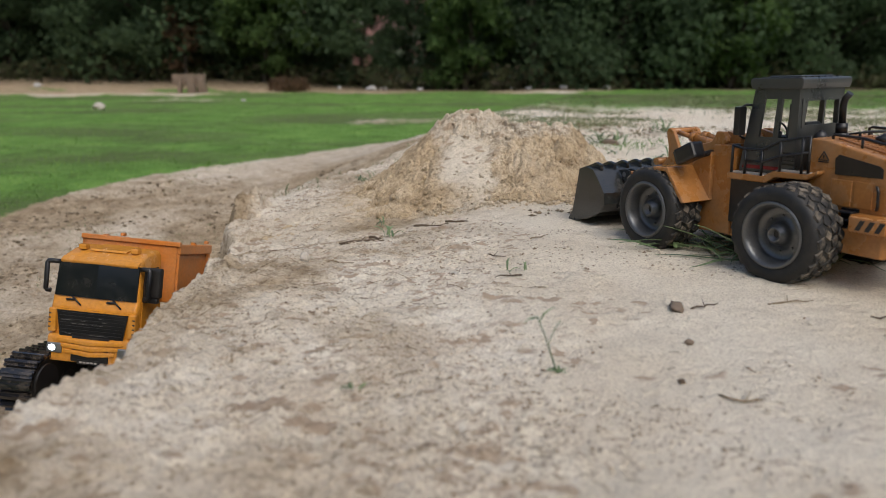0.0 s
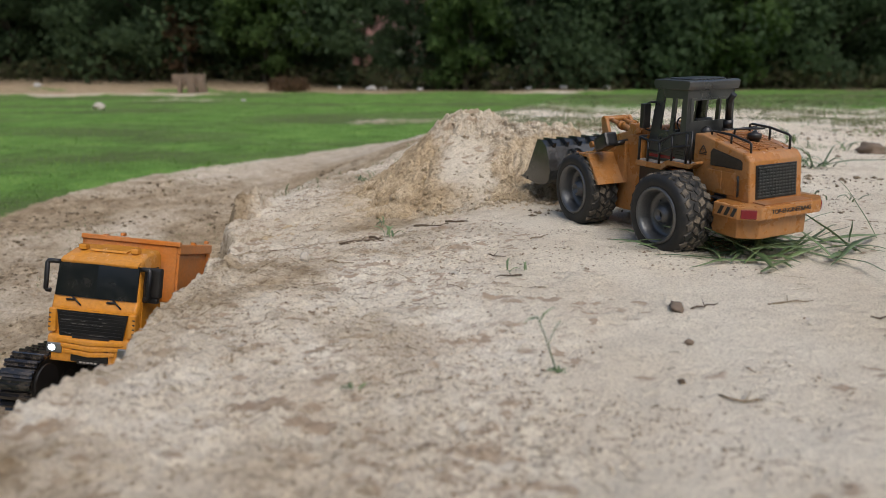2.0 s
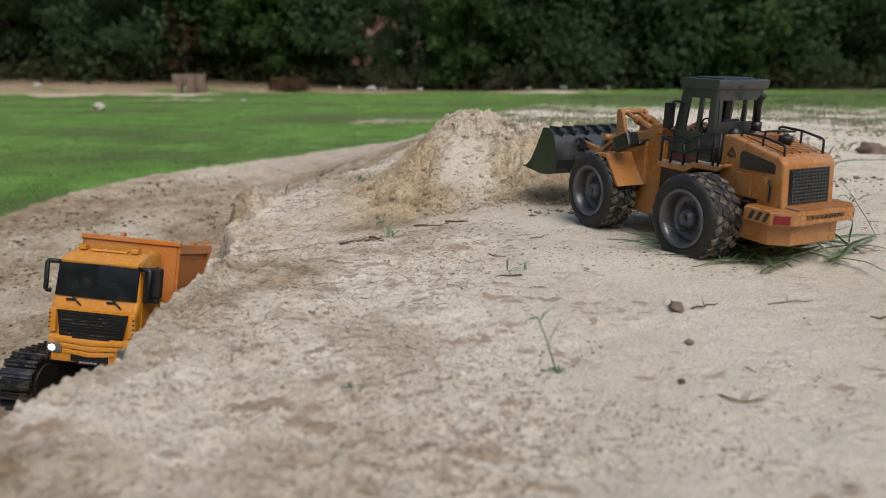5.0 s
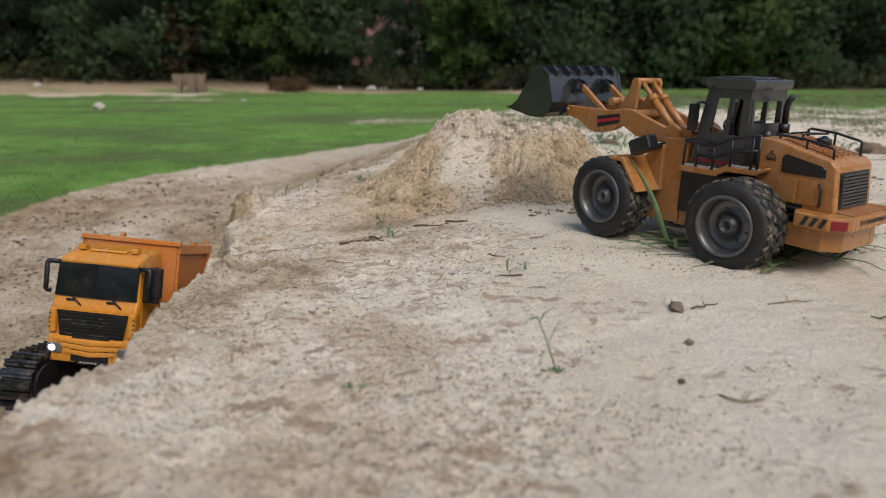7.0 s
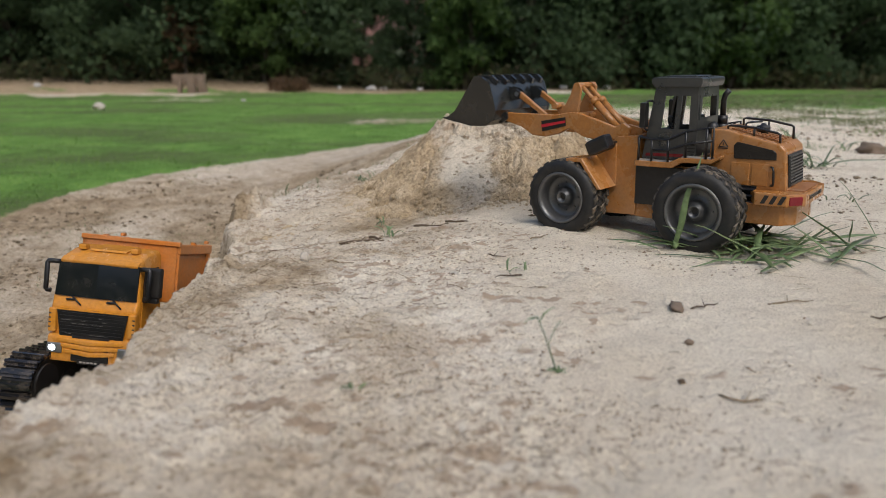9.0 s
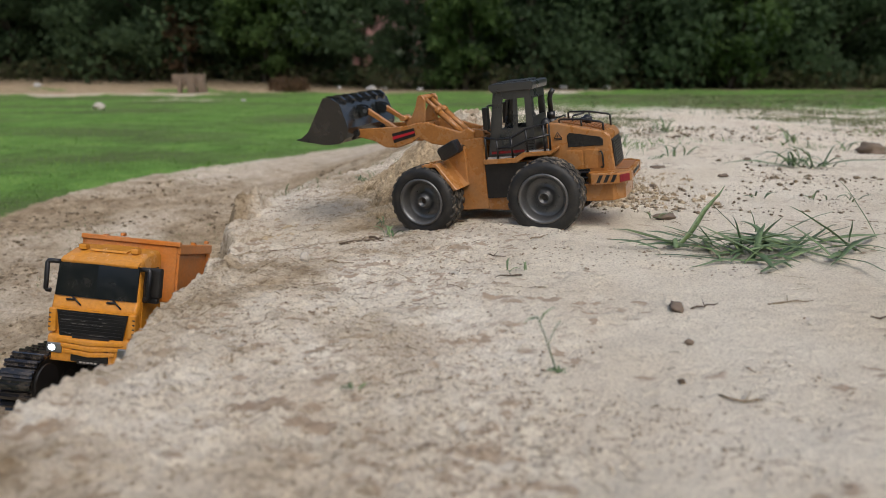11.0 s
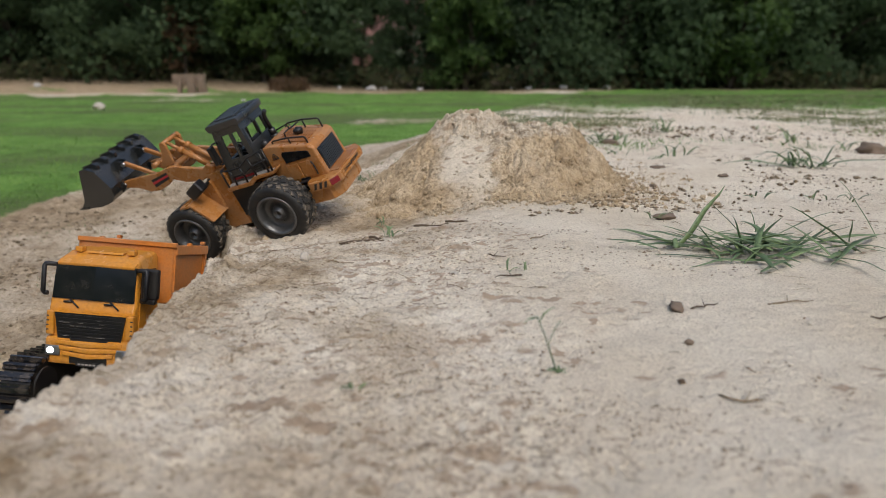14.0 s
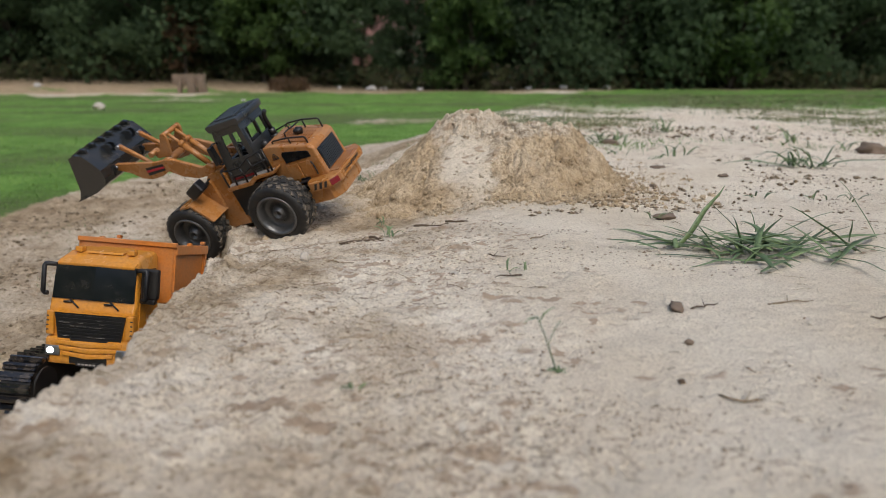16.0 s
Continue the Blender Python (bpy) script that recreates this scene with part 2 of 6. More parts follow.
def mesh_object(name, verts, faces, material, smooth_shade=True):
    me = bpy.data.meshes.new(name)
    me.from_pydata(verts, [], faces)
    me.materials.append(material)
    if smooth_shade:
        me.polygons.foreach_set("use_smooth", [True] * len(me.polygons))
    me.update()
    return new(name, me)


def part(name, bm, material, parent, label="", shade=False):
    me = bpy.data.meshes.new(name)
    bm.to_mesh(me)
    bm.free()
    for mt in (material if isinstance(material, (list, tuple)) else (material,)):
        me.materials.append(mt)
    if shade:
        me.polygons.foreach_set("use_smooth", [True] * len(me.polygons))
    ob = new(name, me)
    ob.parent = parent
    if label:
        tagged(ob, label)
    return ob


def box(bm, cx, cy, cz, sx, sy, sz):
    r = bmesh.ops.create_cube(bm, size=1.0, matrix=Matrix.Translation((cx, cy, cz)) @ Matrix.Diagonal((sx, sy, sz, 1)))
    return r["verts"]


def prism(bm, profile, y0, y1, m=None):
    """Solid with an XZ outline, from y0 to y1."""
    a = [bm.verts.new((x, y0, z)) for x, z in profile]
    b = [bm.verts.new((x, y1, z)) for x, z in profile]
    n = len(profile)
    fs = [bm.faces.new(a), bm.faces.new(b[::-1])]
    for i in range(n):
        fs.append(bm.faces.new((a[i], b[i], b[(i + 1) % n], a[(i + 1) % n])))
    bmesh.ops.recalc_face_normals(bm, faces=fs)
    if m is not None:
        bmesh.ops.transform(bm, matrix=m, verts=a + b)
    return a + b


def plate(bm, outline, z0, z1):
    """Solid with an XY outline, from z0 to z1."""
    a = [bm.verts.new((x, y, z0)) for x, y in outline]
    b = [bm.verts.new((x, y, z1)) for x, y in outline]
    n = len(outline)
    fs = [bm.faces.new(a), bm.faces.new(b[::-1])]
    for i in range(n):
        fs.append(bm.faces.new((a[i], b[i], b[(i + 1) % n], a[(i + 1) % n])))
    bmesh.ops.recalc_face_normals(bm, faces=fs)
    return a + b


def soften(bm, w, seg=2):
    bmesh.ops.bevel(bm, geom=bm.edges[:], offset=w, segments=seg, affect="EDGES", profile=0.6, clamp_overlap=True)


def tube(bm, pts, r, seg=8):
    pts = [Vector(p) for p in pts]
    rings = []
    for i, p in enumerate(pts):
        d = (pts[min(i + 1, len(pts) - 1)] - pts[max(i - 1, 0)]).normalized()
        u = d.orthogonal().normalized() if not rings else None
        if rings:
            u = (last_u - d * last_u.dot(d)).normalized()
        last_u = u
        v = d.cross(u)
        rr = r[i] if isinstance(r, (list, tuple)) else r
        rings.append([bm.verts.new(p + (u * math.cos(k * math.tau / seg) + v * math.sin(k * math.tau / seg)) * rr) for k in range(seg)])
    for a, b in zip(rings, rings[1:]):
        for k in range(seg):
            f = bm.faces.new((a[k], a[(k + 1) % seg], b[(k + 1) % seg], b[k]))
            f.smooth = True
    bm.faces.new(rings[0][::-1])
    bm.faces.new(rings[-1])


def lathe(bm, profile, seg=32, m=None, caps=(True, True)):
    """Turned about the Y axis from (radius, y) pairs."""
    rings, made = [], []
    for r, y in profile:
        rings.append([bm.verts.new((r * math.cos(k * math.tau / seg), y, r * math.sin(k * math.tau / seg))) for k in range(seg)])
        made += rings[-1]
    fs = []
    for a, b in zip(rings, rings[1:]):
        for k in range(seg):
            fs.append(bm.faces.new((a[k], b[k], b[(k + 1) % seg], a[(k + 1) % seg])))
    if caps[0]:
        fs.append(bm.faces.new(rings[0]))
    if caps[1]:
        fs.append(bm.faces.new(rings[-1][::-1]))
    bmesh.ops.recalc_face_normals(bm, faces=fs)
    if m is not None:
        bmesh.ops.transform(bm, matrix=m, verts=made)
    return fs


def panel(bm, us, vs, holes, place, thick):
    """Sheet in a (u, v) grid with open cells; place(u, v, w) gives the point at depth w."""
    cells = {(i, j) for i in range(len(us) - 1) for j in range(len(vs) - 1)} - set(holes)
    cache = {}

    def vert(i, j, w):
        if (i, j, w) not in cache:
            cache[(i, j, w)] = bm.verts.new(place(us[i], vs[j], w * thick))
        return cache[(i, j, w)]

    fs = []
    for i, j in cells:
        q = [(i, j), (i + 1, j), (i + 1, j + 1), (i, j + 1)]
        fs.append(bm.faces.new([vert(*c, 0) for c in q]))
        fs.append(bm.faces.new([vert(*c, 1) for c in q[::-1]]))
        for k, (di, dj) in enumerate(((0, -1), (1, 0), (0, 1), (-1, 0))):
            if (i + di, j + dj) not in cells:
                a, b = q[k], q[(k + 1) % 4]
                fs.append(bm.faces.new((vert(*b, 0), vert(*a, 0), vert(*a, 1), vert(*b, 1))))
    bmesh.ops.recalc_face_normals(bm, faces=fs)


def lettering(text, size, m, material, parent, name="lettering", bold=0.0):
    cu = bpy.data.curves.new(name, "FONT")
    cu.body, cu.size, cu.extrude, cu.align_x, cu.align_y, cu.offset = text, size, 0.0002, "CENTER", "CENTER", bold
    tmp = bpy.data.objects.new(name, cu)
    scene.collection.objects.link(tmp)
    me = bpy.data.meshes.new_from_object(tmp.evaluated_get(bpy.context.evaluated_depsgraph_get()))
    bpy.data.objects.remove(tmp)
    bpy.data.curves.remove(cu)
    me.transform(m)
    me.materials.clear()
    me.materials.append(material)
    ob = new(name, me)
    ob.parent = parent
    return ob


def raw_mesh(name, verts, faces, material, shade=False):
    """Fast mesh from arrays of equal-sized faces."""
    verts, faces = np.asarray(verts, dtype=np.float32), np.asarray(faces, dtype=np.int32)
    me = bpy.data.meshes.new(name)
    me.vertices.add(len(verts))
    me.vertices.foreach_set("co", verts.ravel())
    me.loops.add(faces.size)
    me.loops.foreach_set("vertex_index", faces.ravel())
    me.polygons.add(len(faces))
    me.polygons.foreach_set("loop_start", (np.arange(len(faces)) * faces.shape[1]).astype(np.int32))
    me.update(calc_edges=True)
    if shade:
        me.polygons.foreach_set("use_smooth", [True] * len(faces))
    me.materials.append(material)
    return me


# ---- ground: sandy bank above a lower sandy flat with turf ----
EDGE_Y = np.array([0.0, 0.35, 0.38, 0.43, 0.51, 0.61, 0.72, 0.85, 0.94, 1.02, 1.10, 1.20, 1.35, 1.44, 1.54, 1.94, 3.0, 6.0])
EDGE_X = np.array([-0.244, -0.236, -0.224, -0.215, -0.224, -0.224, -0.250, -0.270, -0.292, -0.318, -0.335, -0.345, -0.325, -0.255, -0.165, -0.036, 0.20, 1.2])
LOW = -0.175


def bank_edge(x, y):
    e = np.interp(y, EDGE_Y, EDGE_X)
    return e + (0.018 * fbm(x * 0.3, y, 9.0, 3, 0.55, 5) + 0.012 * fbm(x * 0.5, y, 42.0, 3, 0.6, 6)) * smooth(0.3, 0.85, y)


def bank_top(x, y):
    """The trodden top of the bank dips towards its edge."""
    return (0.013 - 0.12 * np.minimum(x, 0.05) - 0.006) * -1.0 * smooth(0.12, -0.02, x) * smooth(0.62, 0.86, y) * (1 - smooth(1.3, 2.2, y))


def swell(x, y):
    """Broad unevenness of the whole ground."""
    return 0.014 * fbm(x, y, 3.0, 3, 0.5, 11) * smooth(0.0, 0.25, np.hypot(x, y) - 0.1)


def trodden(x, y):
    """How far the wheels have pressed the bank down."""
    x, y = np.clip(x, -2, 2), np.clip(y, -2, 3)
    ruts = np.exp(-((x - 0.30) / 0.17) ** 4 - ((y - 0.70) / 0.16) ** 4)
    dip = np.exp(-((x + 0.11) / 0.17) ** 4 - ((y - 0.94) / 0.12) ** 4)
    return 0.0035 * ruts + 0.0115 * dip


def flat_height(x, y):
    near = np.exp(-((y - 0.63) / 0.11) ** 2)
    return LOW + 0.027 * near * smooth(-0.75, -0.35, x) + 0.02 * smooth(1.2, 2.5, y)


def silt_cover(x, y):
    """Fine settled silt, smoother than the crumbly rest, away from the bank's edge."""
    return smooth(-0.08, 0.07, x + 0.16 * fbm(x, y, 4.0, 4, 0.6, 57)) * np.clip(1.0 + 0.9 * fbm(x, y, 9.0, 3, 0.6, 58), 0, 1) * (1 - 0.6 * smooth(1.1, 2.0, y))


def ground_height(x, y):
    d = x - bank_edge(x, y)                       # positive on the bank
    far = smooth(1.1, 2.2, y)
    width = 0.024 + 0.55 * far
    low = flat_height(x, y)
    step = smooth(-width, 0.010 + 0.1 * far, d)
    h = low + (bank_top(x, y) - low) * step
    h = h - 0.010 * np.exp(-np.clip(d, 0, 1) / 0.035) * (d > 0) * (1 - far) * smooth(0.55, 0.8, y)
    lump = np.exp(-((x + 0.312) / 0.030) ** 8 - ((y - 1.12) / 0.06) ** 6)
    h = h + 0.027 * lump * (1 + 0.9 * fbm(x, y, 55.0, 3, 0.6, 66)) * smooth(-0.03, 0.0, d)
    close = (1 - smooth(1.5, 3.0, y)) * (1 - 0.75 * silt_cover(x, y))
    rim = smooth(0.10, 0.0, np.abs(d)) * (1 - far) * (0.35 + 0.65 * smooth(0.45, 0.7, y))
    h = h + swell(x, y)
    h = h + (0.0048 - 0.0018 * smooth(0.0, 0.2, x) + 0.010 * rim) * fbm(x, y, 34.0, 4, 0.55, 21)
    h = h + (0.0042 + 0.0030 * rim) * np.maximum(fbm(x, y * 1.5, 150.0, 3, 0.6, 31), -0.15) * close
    pits = np.maximum(fbm(x, y * 1.8, 75.0, 2, 0.5, 51) - 0.28, 0)
    h = h - trodden(x, y) * smooth(-0.01, 0.02, d)
    h = h - 0.009 * pits * close * smooth(0.45, 0.7, y)
    h = h + (0.13 * smooth(9.3, 11.5, y) + 0.05 * smooth(10.0, 12.5, y)) * smooth(-0.3, -3.5, x) - 0.13 * smooth(3.6, 8.5, y) * step
    return h * (1 - 0.6 * smooth(30, 200, np.hypot(x, y)))


def ground_z(x, y):
    return float(ground_height(np.array([float(x)]), np.array([float(y)]))[0])


TURF_T = np.array([-0.75, -0.61, -0.34, -0.13, -0.02, 0.08, 0.25, 0.8])
TURF_Y = np.array([1.55, 1.74, 2.40, 3.0, 3.5, 3.6, 3.3, 3.2])


def turf_mask(x, y):
    y = np.maximum(y, 0.05)
    start = np.interp(x / y, TURF_T, TURF_Y)
    right = smooth(-0.02, 0.1, x / y)
    g = smooth(0.94 - 0.42 * right, 1.06 + 0.38 * right, y / start)
    bare = np.exp(-((x + 0.25) / 0.55) ** 2 - ((y - 4.6) / 0.35) ** 2) + 0.9 * np.exp(-((x + 2.6) / 0.9) ** 2 - ((y - 7.3) / 0.4) ** 2)
    return np.clip(g - 0.58 * bare + 0.25 * bare * fbm(x, y, 4.0, 3, 0.6, 20), 0, 1) * (1 - smooth(8.5, 10.2, y - 0.08 * np.minimum(x, 3.0) + 1.9 * fbm(x, y, 0.9, 4, 0.65, 19)))


def build_ground():
    near, far = 0.16, 900.0
    rows = np.concatenate([np.geomspace(near, 2.4, 760), np.geomspace(2.43, far, 150)])
    cols = np.concatenate([np.linspace(-8, -0.76, 30)[:-1], np.linspace(-0.76, 0.76, 640), np.linspace(0.76, 8, 30)[1:]])
    t, r = np.meshgrid(cols, rows)
    def spread(t, r):
        """A fan in front of the eye whose outer columns run out to the horizon on both sides."""
        s = np.clip((np.abs(t) - 0.76) / 7.24, 0, 1)
        inner = np.minimum(np.abs(t), 0.76) * r
        return np.sign(t) * (inner + (900.0 - inner) * s ** 3)

    x, y = spread(t, r), r * np.ones_like(t)
    z = ground_height(x, y)
    bx, by = np.meshgrid(spread(cols, near), np.array([-900.0, -2.0, 0.05]))
    n0 = len(cols)
    verts = np.stack([x.ravel(), y.ravel(), z.ravel()], 1)
    back = np.stack([bx.ravel(), by.ravel(), np.full(bx.size, -0.01)], 1)
    back[:, 2] = np.where(back[:, 0] < -0.22, LOW, 0.0)
    verts = np.concatenate([back, verts])
    nr = len(rows) + 3
    idx = np.arange(nr * n0).reshape(nr, n0)
    faces = np.stack([idx[:-1, :-1], idx[:-1, 1:], idx[1:, 1:], idx[1:, :-1]], -1).reshape(-1, 4)
    me = raw_mesh("ground", verts, faces, MAT_GROUND, True)
    X, Y = verts[:, 0], verts[:, 1]
    green = turf_mask(X, Y)
    d = X - bank_edge(X, Y)
    face = smooth(-0.06, -0.02, d) * smooth(0.008, -0.010, d) * (1 - smooth(1.3, 1.8, Y))
    # brown soil of the flat, deepened near the truck for the shade there
    soil_and_shade = smooth(0.0, -0.08, d) * (0.74 + 0.40 * smooth(1.3, 0.7, Y) + 0.9 * fbm(X, Y, 3.0, 4, 0.6, 63)) * (1 - 0.45 * smooth(1.6, 3.0, Y))
    clod = np.exp(-((X + 0.318) / 0.03) ** 4 - ((Y - 1.10) / 0.07) ** 4)
    face = np.maximum(face, clod)
    worn = np.clip(0.22 + 1.5 * fbm(X, Y, 5.0, 4, 0.6, 61) + 0.9 * fbm(X, Y, 17.0, 3, 0.6, 64), 0, 0.95) * smooth(0.13, -0.13, X + 0.04 * smooth(0.75, 0.45, Y)) * smooth(0.0, 0.02, d) * (1 - smooth(1.2, 1.8, Y))
    rim = smooth(0.12, 0.0, d) * smooth(-0.05, -0.02, d) * np.clip(0.75 + 1.3 * fbm(X, Y, 20.0, 3, 0.6, 69), 0, 1) * (1 - smooth(1.0, 1.3, Y))
    soil_and_shade = soil_and_shade + worn + 0.3 * rim
    scuffed = np.exp(-((X + 0.055) / 0.11) ** 2 - ((Y - 0.985 - 0.25 * X) / 0.055) ** 2)
    soil_and_shade = soil_and_shade + scuffed * np.clip(0.85 + 1.3 * fbm(X, Y, 14.0, 3, 0.6, 70), 0, 1)
    apron = np.exp(-np.clip(ground_height(X, Y) - mound_core(X, Y), 0, 9) / 0.022) * np.clip(0.75 + 1.2 * fbm(X, Y, 12.0, 4, 0.6, 68), 0, 1)
    far_soil = smooth(8.8, 9.6, Y) * 0.95
    blue = np.clip(face + soil_and_shade + far_soil, 0, 1)
    ca = me.color_attributes.new("cover", "FLOAT_COLOR", "POINT")
    ca.data.foreach_set("color", np.stack([smooth(9.2, 10.4, Y + 0.15 * np.clip(X, -5, 4)) * 0.9, green, blue, 1 - np.clip(0.8 * apron + 0.15 * rim, 0, 0.9)], 1).astype(np.float32).ravel())
    still = silt_cover(X, Y)
    me.attributes.new("silt", "FLOAT", "POINT").data.foreach_set("value", still.astype(np.float32))
    return tagged(new("ground", me), "pale dry sandy bank with lower sand flat and green turf", "ground", kind="structure")


# ---- sand mound ----
def lumps(x, y, cell, seed):
    """Rounded clods on a jittered grid, 0 to 1."""
    gx, gy = np.floor(x / cell).astype(np.int64), np.floor(y / cell).astype(np.int64)
    best = np.zeros_like(x)
    for i in (-1, 0, 1):
        for j in (-1, 0, 1):
            cx, cy = gx + i, gy + j
            px, py = (cx + hash2(cx, cy, seed)) * cell, (cy + hash2(cx, cy, seed + 1)) * cell
            rad = cell * (0.35 + 0.55 * hash2(cx, cy, seed + 2))
            best = np.maximum(best, np.sqrt(np.maximum(0, 1 - ((x - px) ** 2 + (y - py) ** 2) / rad ** 2)) * rad / cell)
    return best


def mound_core(x, y):
    """Loose heap round a short crest, steep at the top and easing out at the toe."""
    h = np.full(np.shape(x), -1.0)
    cx = np.linspace(0.022, 0.205, 22)
    cz = np.interp(cx, [0.022, 0.045, 0.10, 0.16, 0.205], [0.111, 0.119, 0.114, 0.101, 0.072])
    wob = 0.030 * fbm(x, y, 9.0, 3, 0.55, 72)
    for px, pz in zip(cx, cz):
        d = np.hypot(x - px, (y - 1.20 + 0.15 * px) * np.where(y < 1.2, 0.74, 0.95)) + wob - 0.008
        d = np.maximum(d, 0)
        near = np.minimum(d, 0.20)
        h = np.maximum(h, pz - (1.00 * near - 1.25 * near * near + 0.42 * (d - near)))
    return h + 0.009 * fbm(x, y, 17.0, 3, 0.5, 71) - 0.004


def mound_height(x, y):
    """The heap with its toe running out softly over the bank."""
    base = bank_top(x, y) + swell(x, y) - trodden(x, y)
    return base - 0.0085 + 0.006 * np.logaddexp(0.0, (mound_core(x, y) - base) / 0.006)


def mound_zones(u, v):
    """How crumbly and how tan the heap is from place to place."""
    h = mound_core(u, v)
    edge = 0.022 * fbm(u, v, 24.0, 3, 0.6, 98)
    top = smooth(0.070, 0.088, h + 0.4 * edge)
    right = smooth(0.085, 0.115, u + 0.25 * (1.1 - v) + edge) * (1 - top)
    left = smooth(0.015, -0.02, u + edge) * (1 - 0.7 * top)
    foot = smooth(0.035, 0.005, h)
    bare = smooth(0.058, 0.032, np.hypot(u - 0.034, (v - 1.08) * 0.6) + edge)
    rough = np.clip(0.45 + 0.55 * right + 0.8 * top + 0.3 * left - 0.42 * bare, 0.06, 1)
    tan = np.clip(0.22 + 0.72 * right + 0.80 * left + 0.35 * foot - 0.2 * top - 0.1 * bare + 0.5 * fbm(u, v, 16.0, 3, 0.6, 97), 0, 0.95)
    return rough, tan, bare


def build_mound():
    n, k = 600, 480
    u, v = np.meshgrid(np.linspace(-0.26, 0.42, n), np.linspace(0.92, 1.46, k))
    h = mound_height(u, v)
    rough, tan, bare = mound_zones(u, v)
    du, dv = u + 0.006 * fbm(u, v, 60.0, 3, 0.6, 85), v + 0.006 * fbm(u, v, 60.0, 3, 0.6, 86)
    slide = smooth(0.10, 0.16, u + 0.25 * (1.1 - v)) * smooth(0.004, 0.020, h)
    z = h + 0.022 * slide * (lumps(du, dv * 1.3, 0.029, 88) - 0.3)
    z = z + rough * (0.0125 * lumps(du, dv, 0.019, 81) + 0.0065 * lumps(du + 0.3, dv, 0.0085, 91) + 0.004 * lumps(du + 0.7, dv, 0.0045, 95) - 0.008)
    z = z + 0.0034 * fbm(u, v, 130.0, 4, 0.65, 77) * (0.12 + rough)
    fade = smooth(0.92, 0.95, v) * smooth(-0.26, -0.23, u) * smooth(0.42, 0.39, u)
    gz = ground_height(u, v)
    z = np.where(fade < 1, np.minimum(z, gz - 0.006 + 0.02 * fade), z)
    z = np.maximum(z, gz - 0.006)
    verts = np.stack([u.ravel(), v.ravel(), z.ravel()], 1)
    idx = np.arange(n * k).reshape(k, n)
    faces = np.stack([idx[:-1, :-1], idx[:-1, 1:], idx[1:, 1:], idx[1:, :-1]], -1).reshape(-1, 4)
    me = raw_mesh("sand_mound", verts, faces, MAT_GROUND, True)
    soil_cover(me, np.clip(0.08 + 0.15 * rough + 0.5 * tan, 0, 1).ravel(), tan.ravel())
    me.attributes.new("silt", "FLOAT", "POINT").data.foreach_set("value", np.clip(0.25 + 0.75 * bare, 0, 1).astype(np.float32).ravel())
    return tagged(new("sand_mound", me), "heap of loose damp sand with crumbly clods", "sand heap")


def soil_cover(me, soil, tan):
    zero = np.zeros(len(soil))
    ca = me.color_attributes.new("cover", "FLOAT_COLOR", "POINT")
    ca.data.foreach_set("color", np.stack([zero, zero, soil, 1 - tan], 1).astype(np.float32).ravel())


def surface_z(x, y):
    g = ground_height(x, y)
    inside = (x > -0.23) & (x < 0.37) & (y > 0.95) & (y < 1.45)
    return np.where(inside, np.maximum(g, mound_height(x, y)), g)


build_ground()
build_mound()


# ---- toy wheel loader; local x forward, y to its left, z up, origin on the ground under the rear axle ----
PIVOT = Vector((0.075, 0.0, 0.0))       # centre hinge between the two halves
ARM = Vector((0.095, 0.0, 0.112))       # hinge of the lifting arms
PIN = Vector((0.2525, 0.0, 0.1209))     # hinge of the bucket
HUB = {"rear": 0.0, "front": 0.1466}
TYRE_R = 0.0427
GROW = 1.054                            # wheel profiles to full size
NARROW = 0.80


def shifted(bm, by):
    bmesh.ops.translate(bm, verts=bm.verts, vec=-by)
    return bm


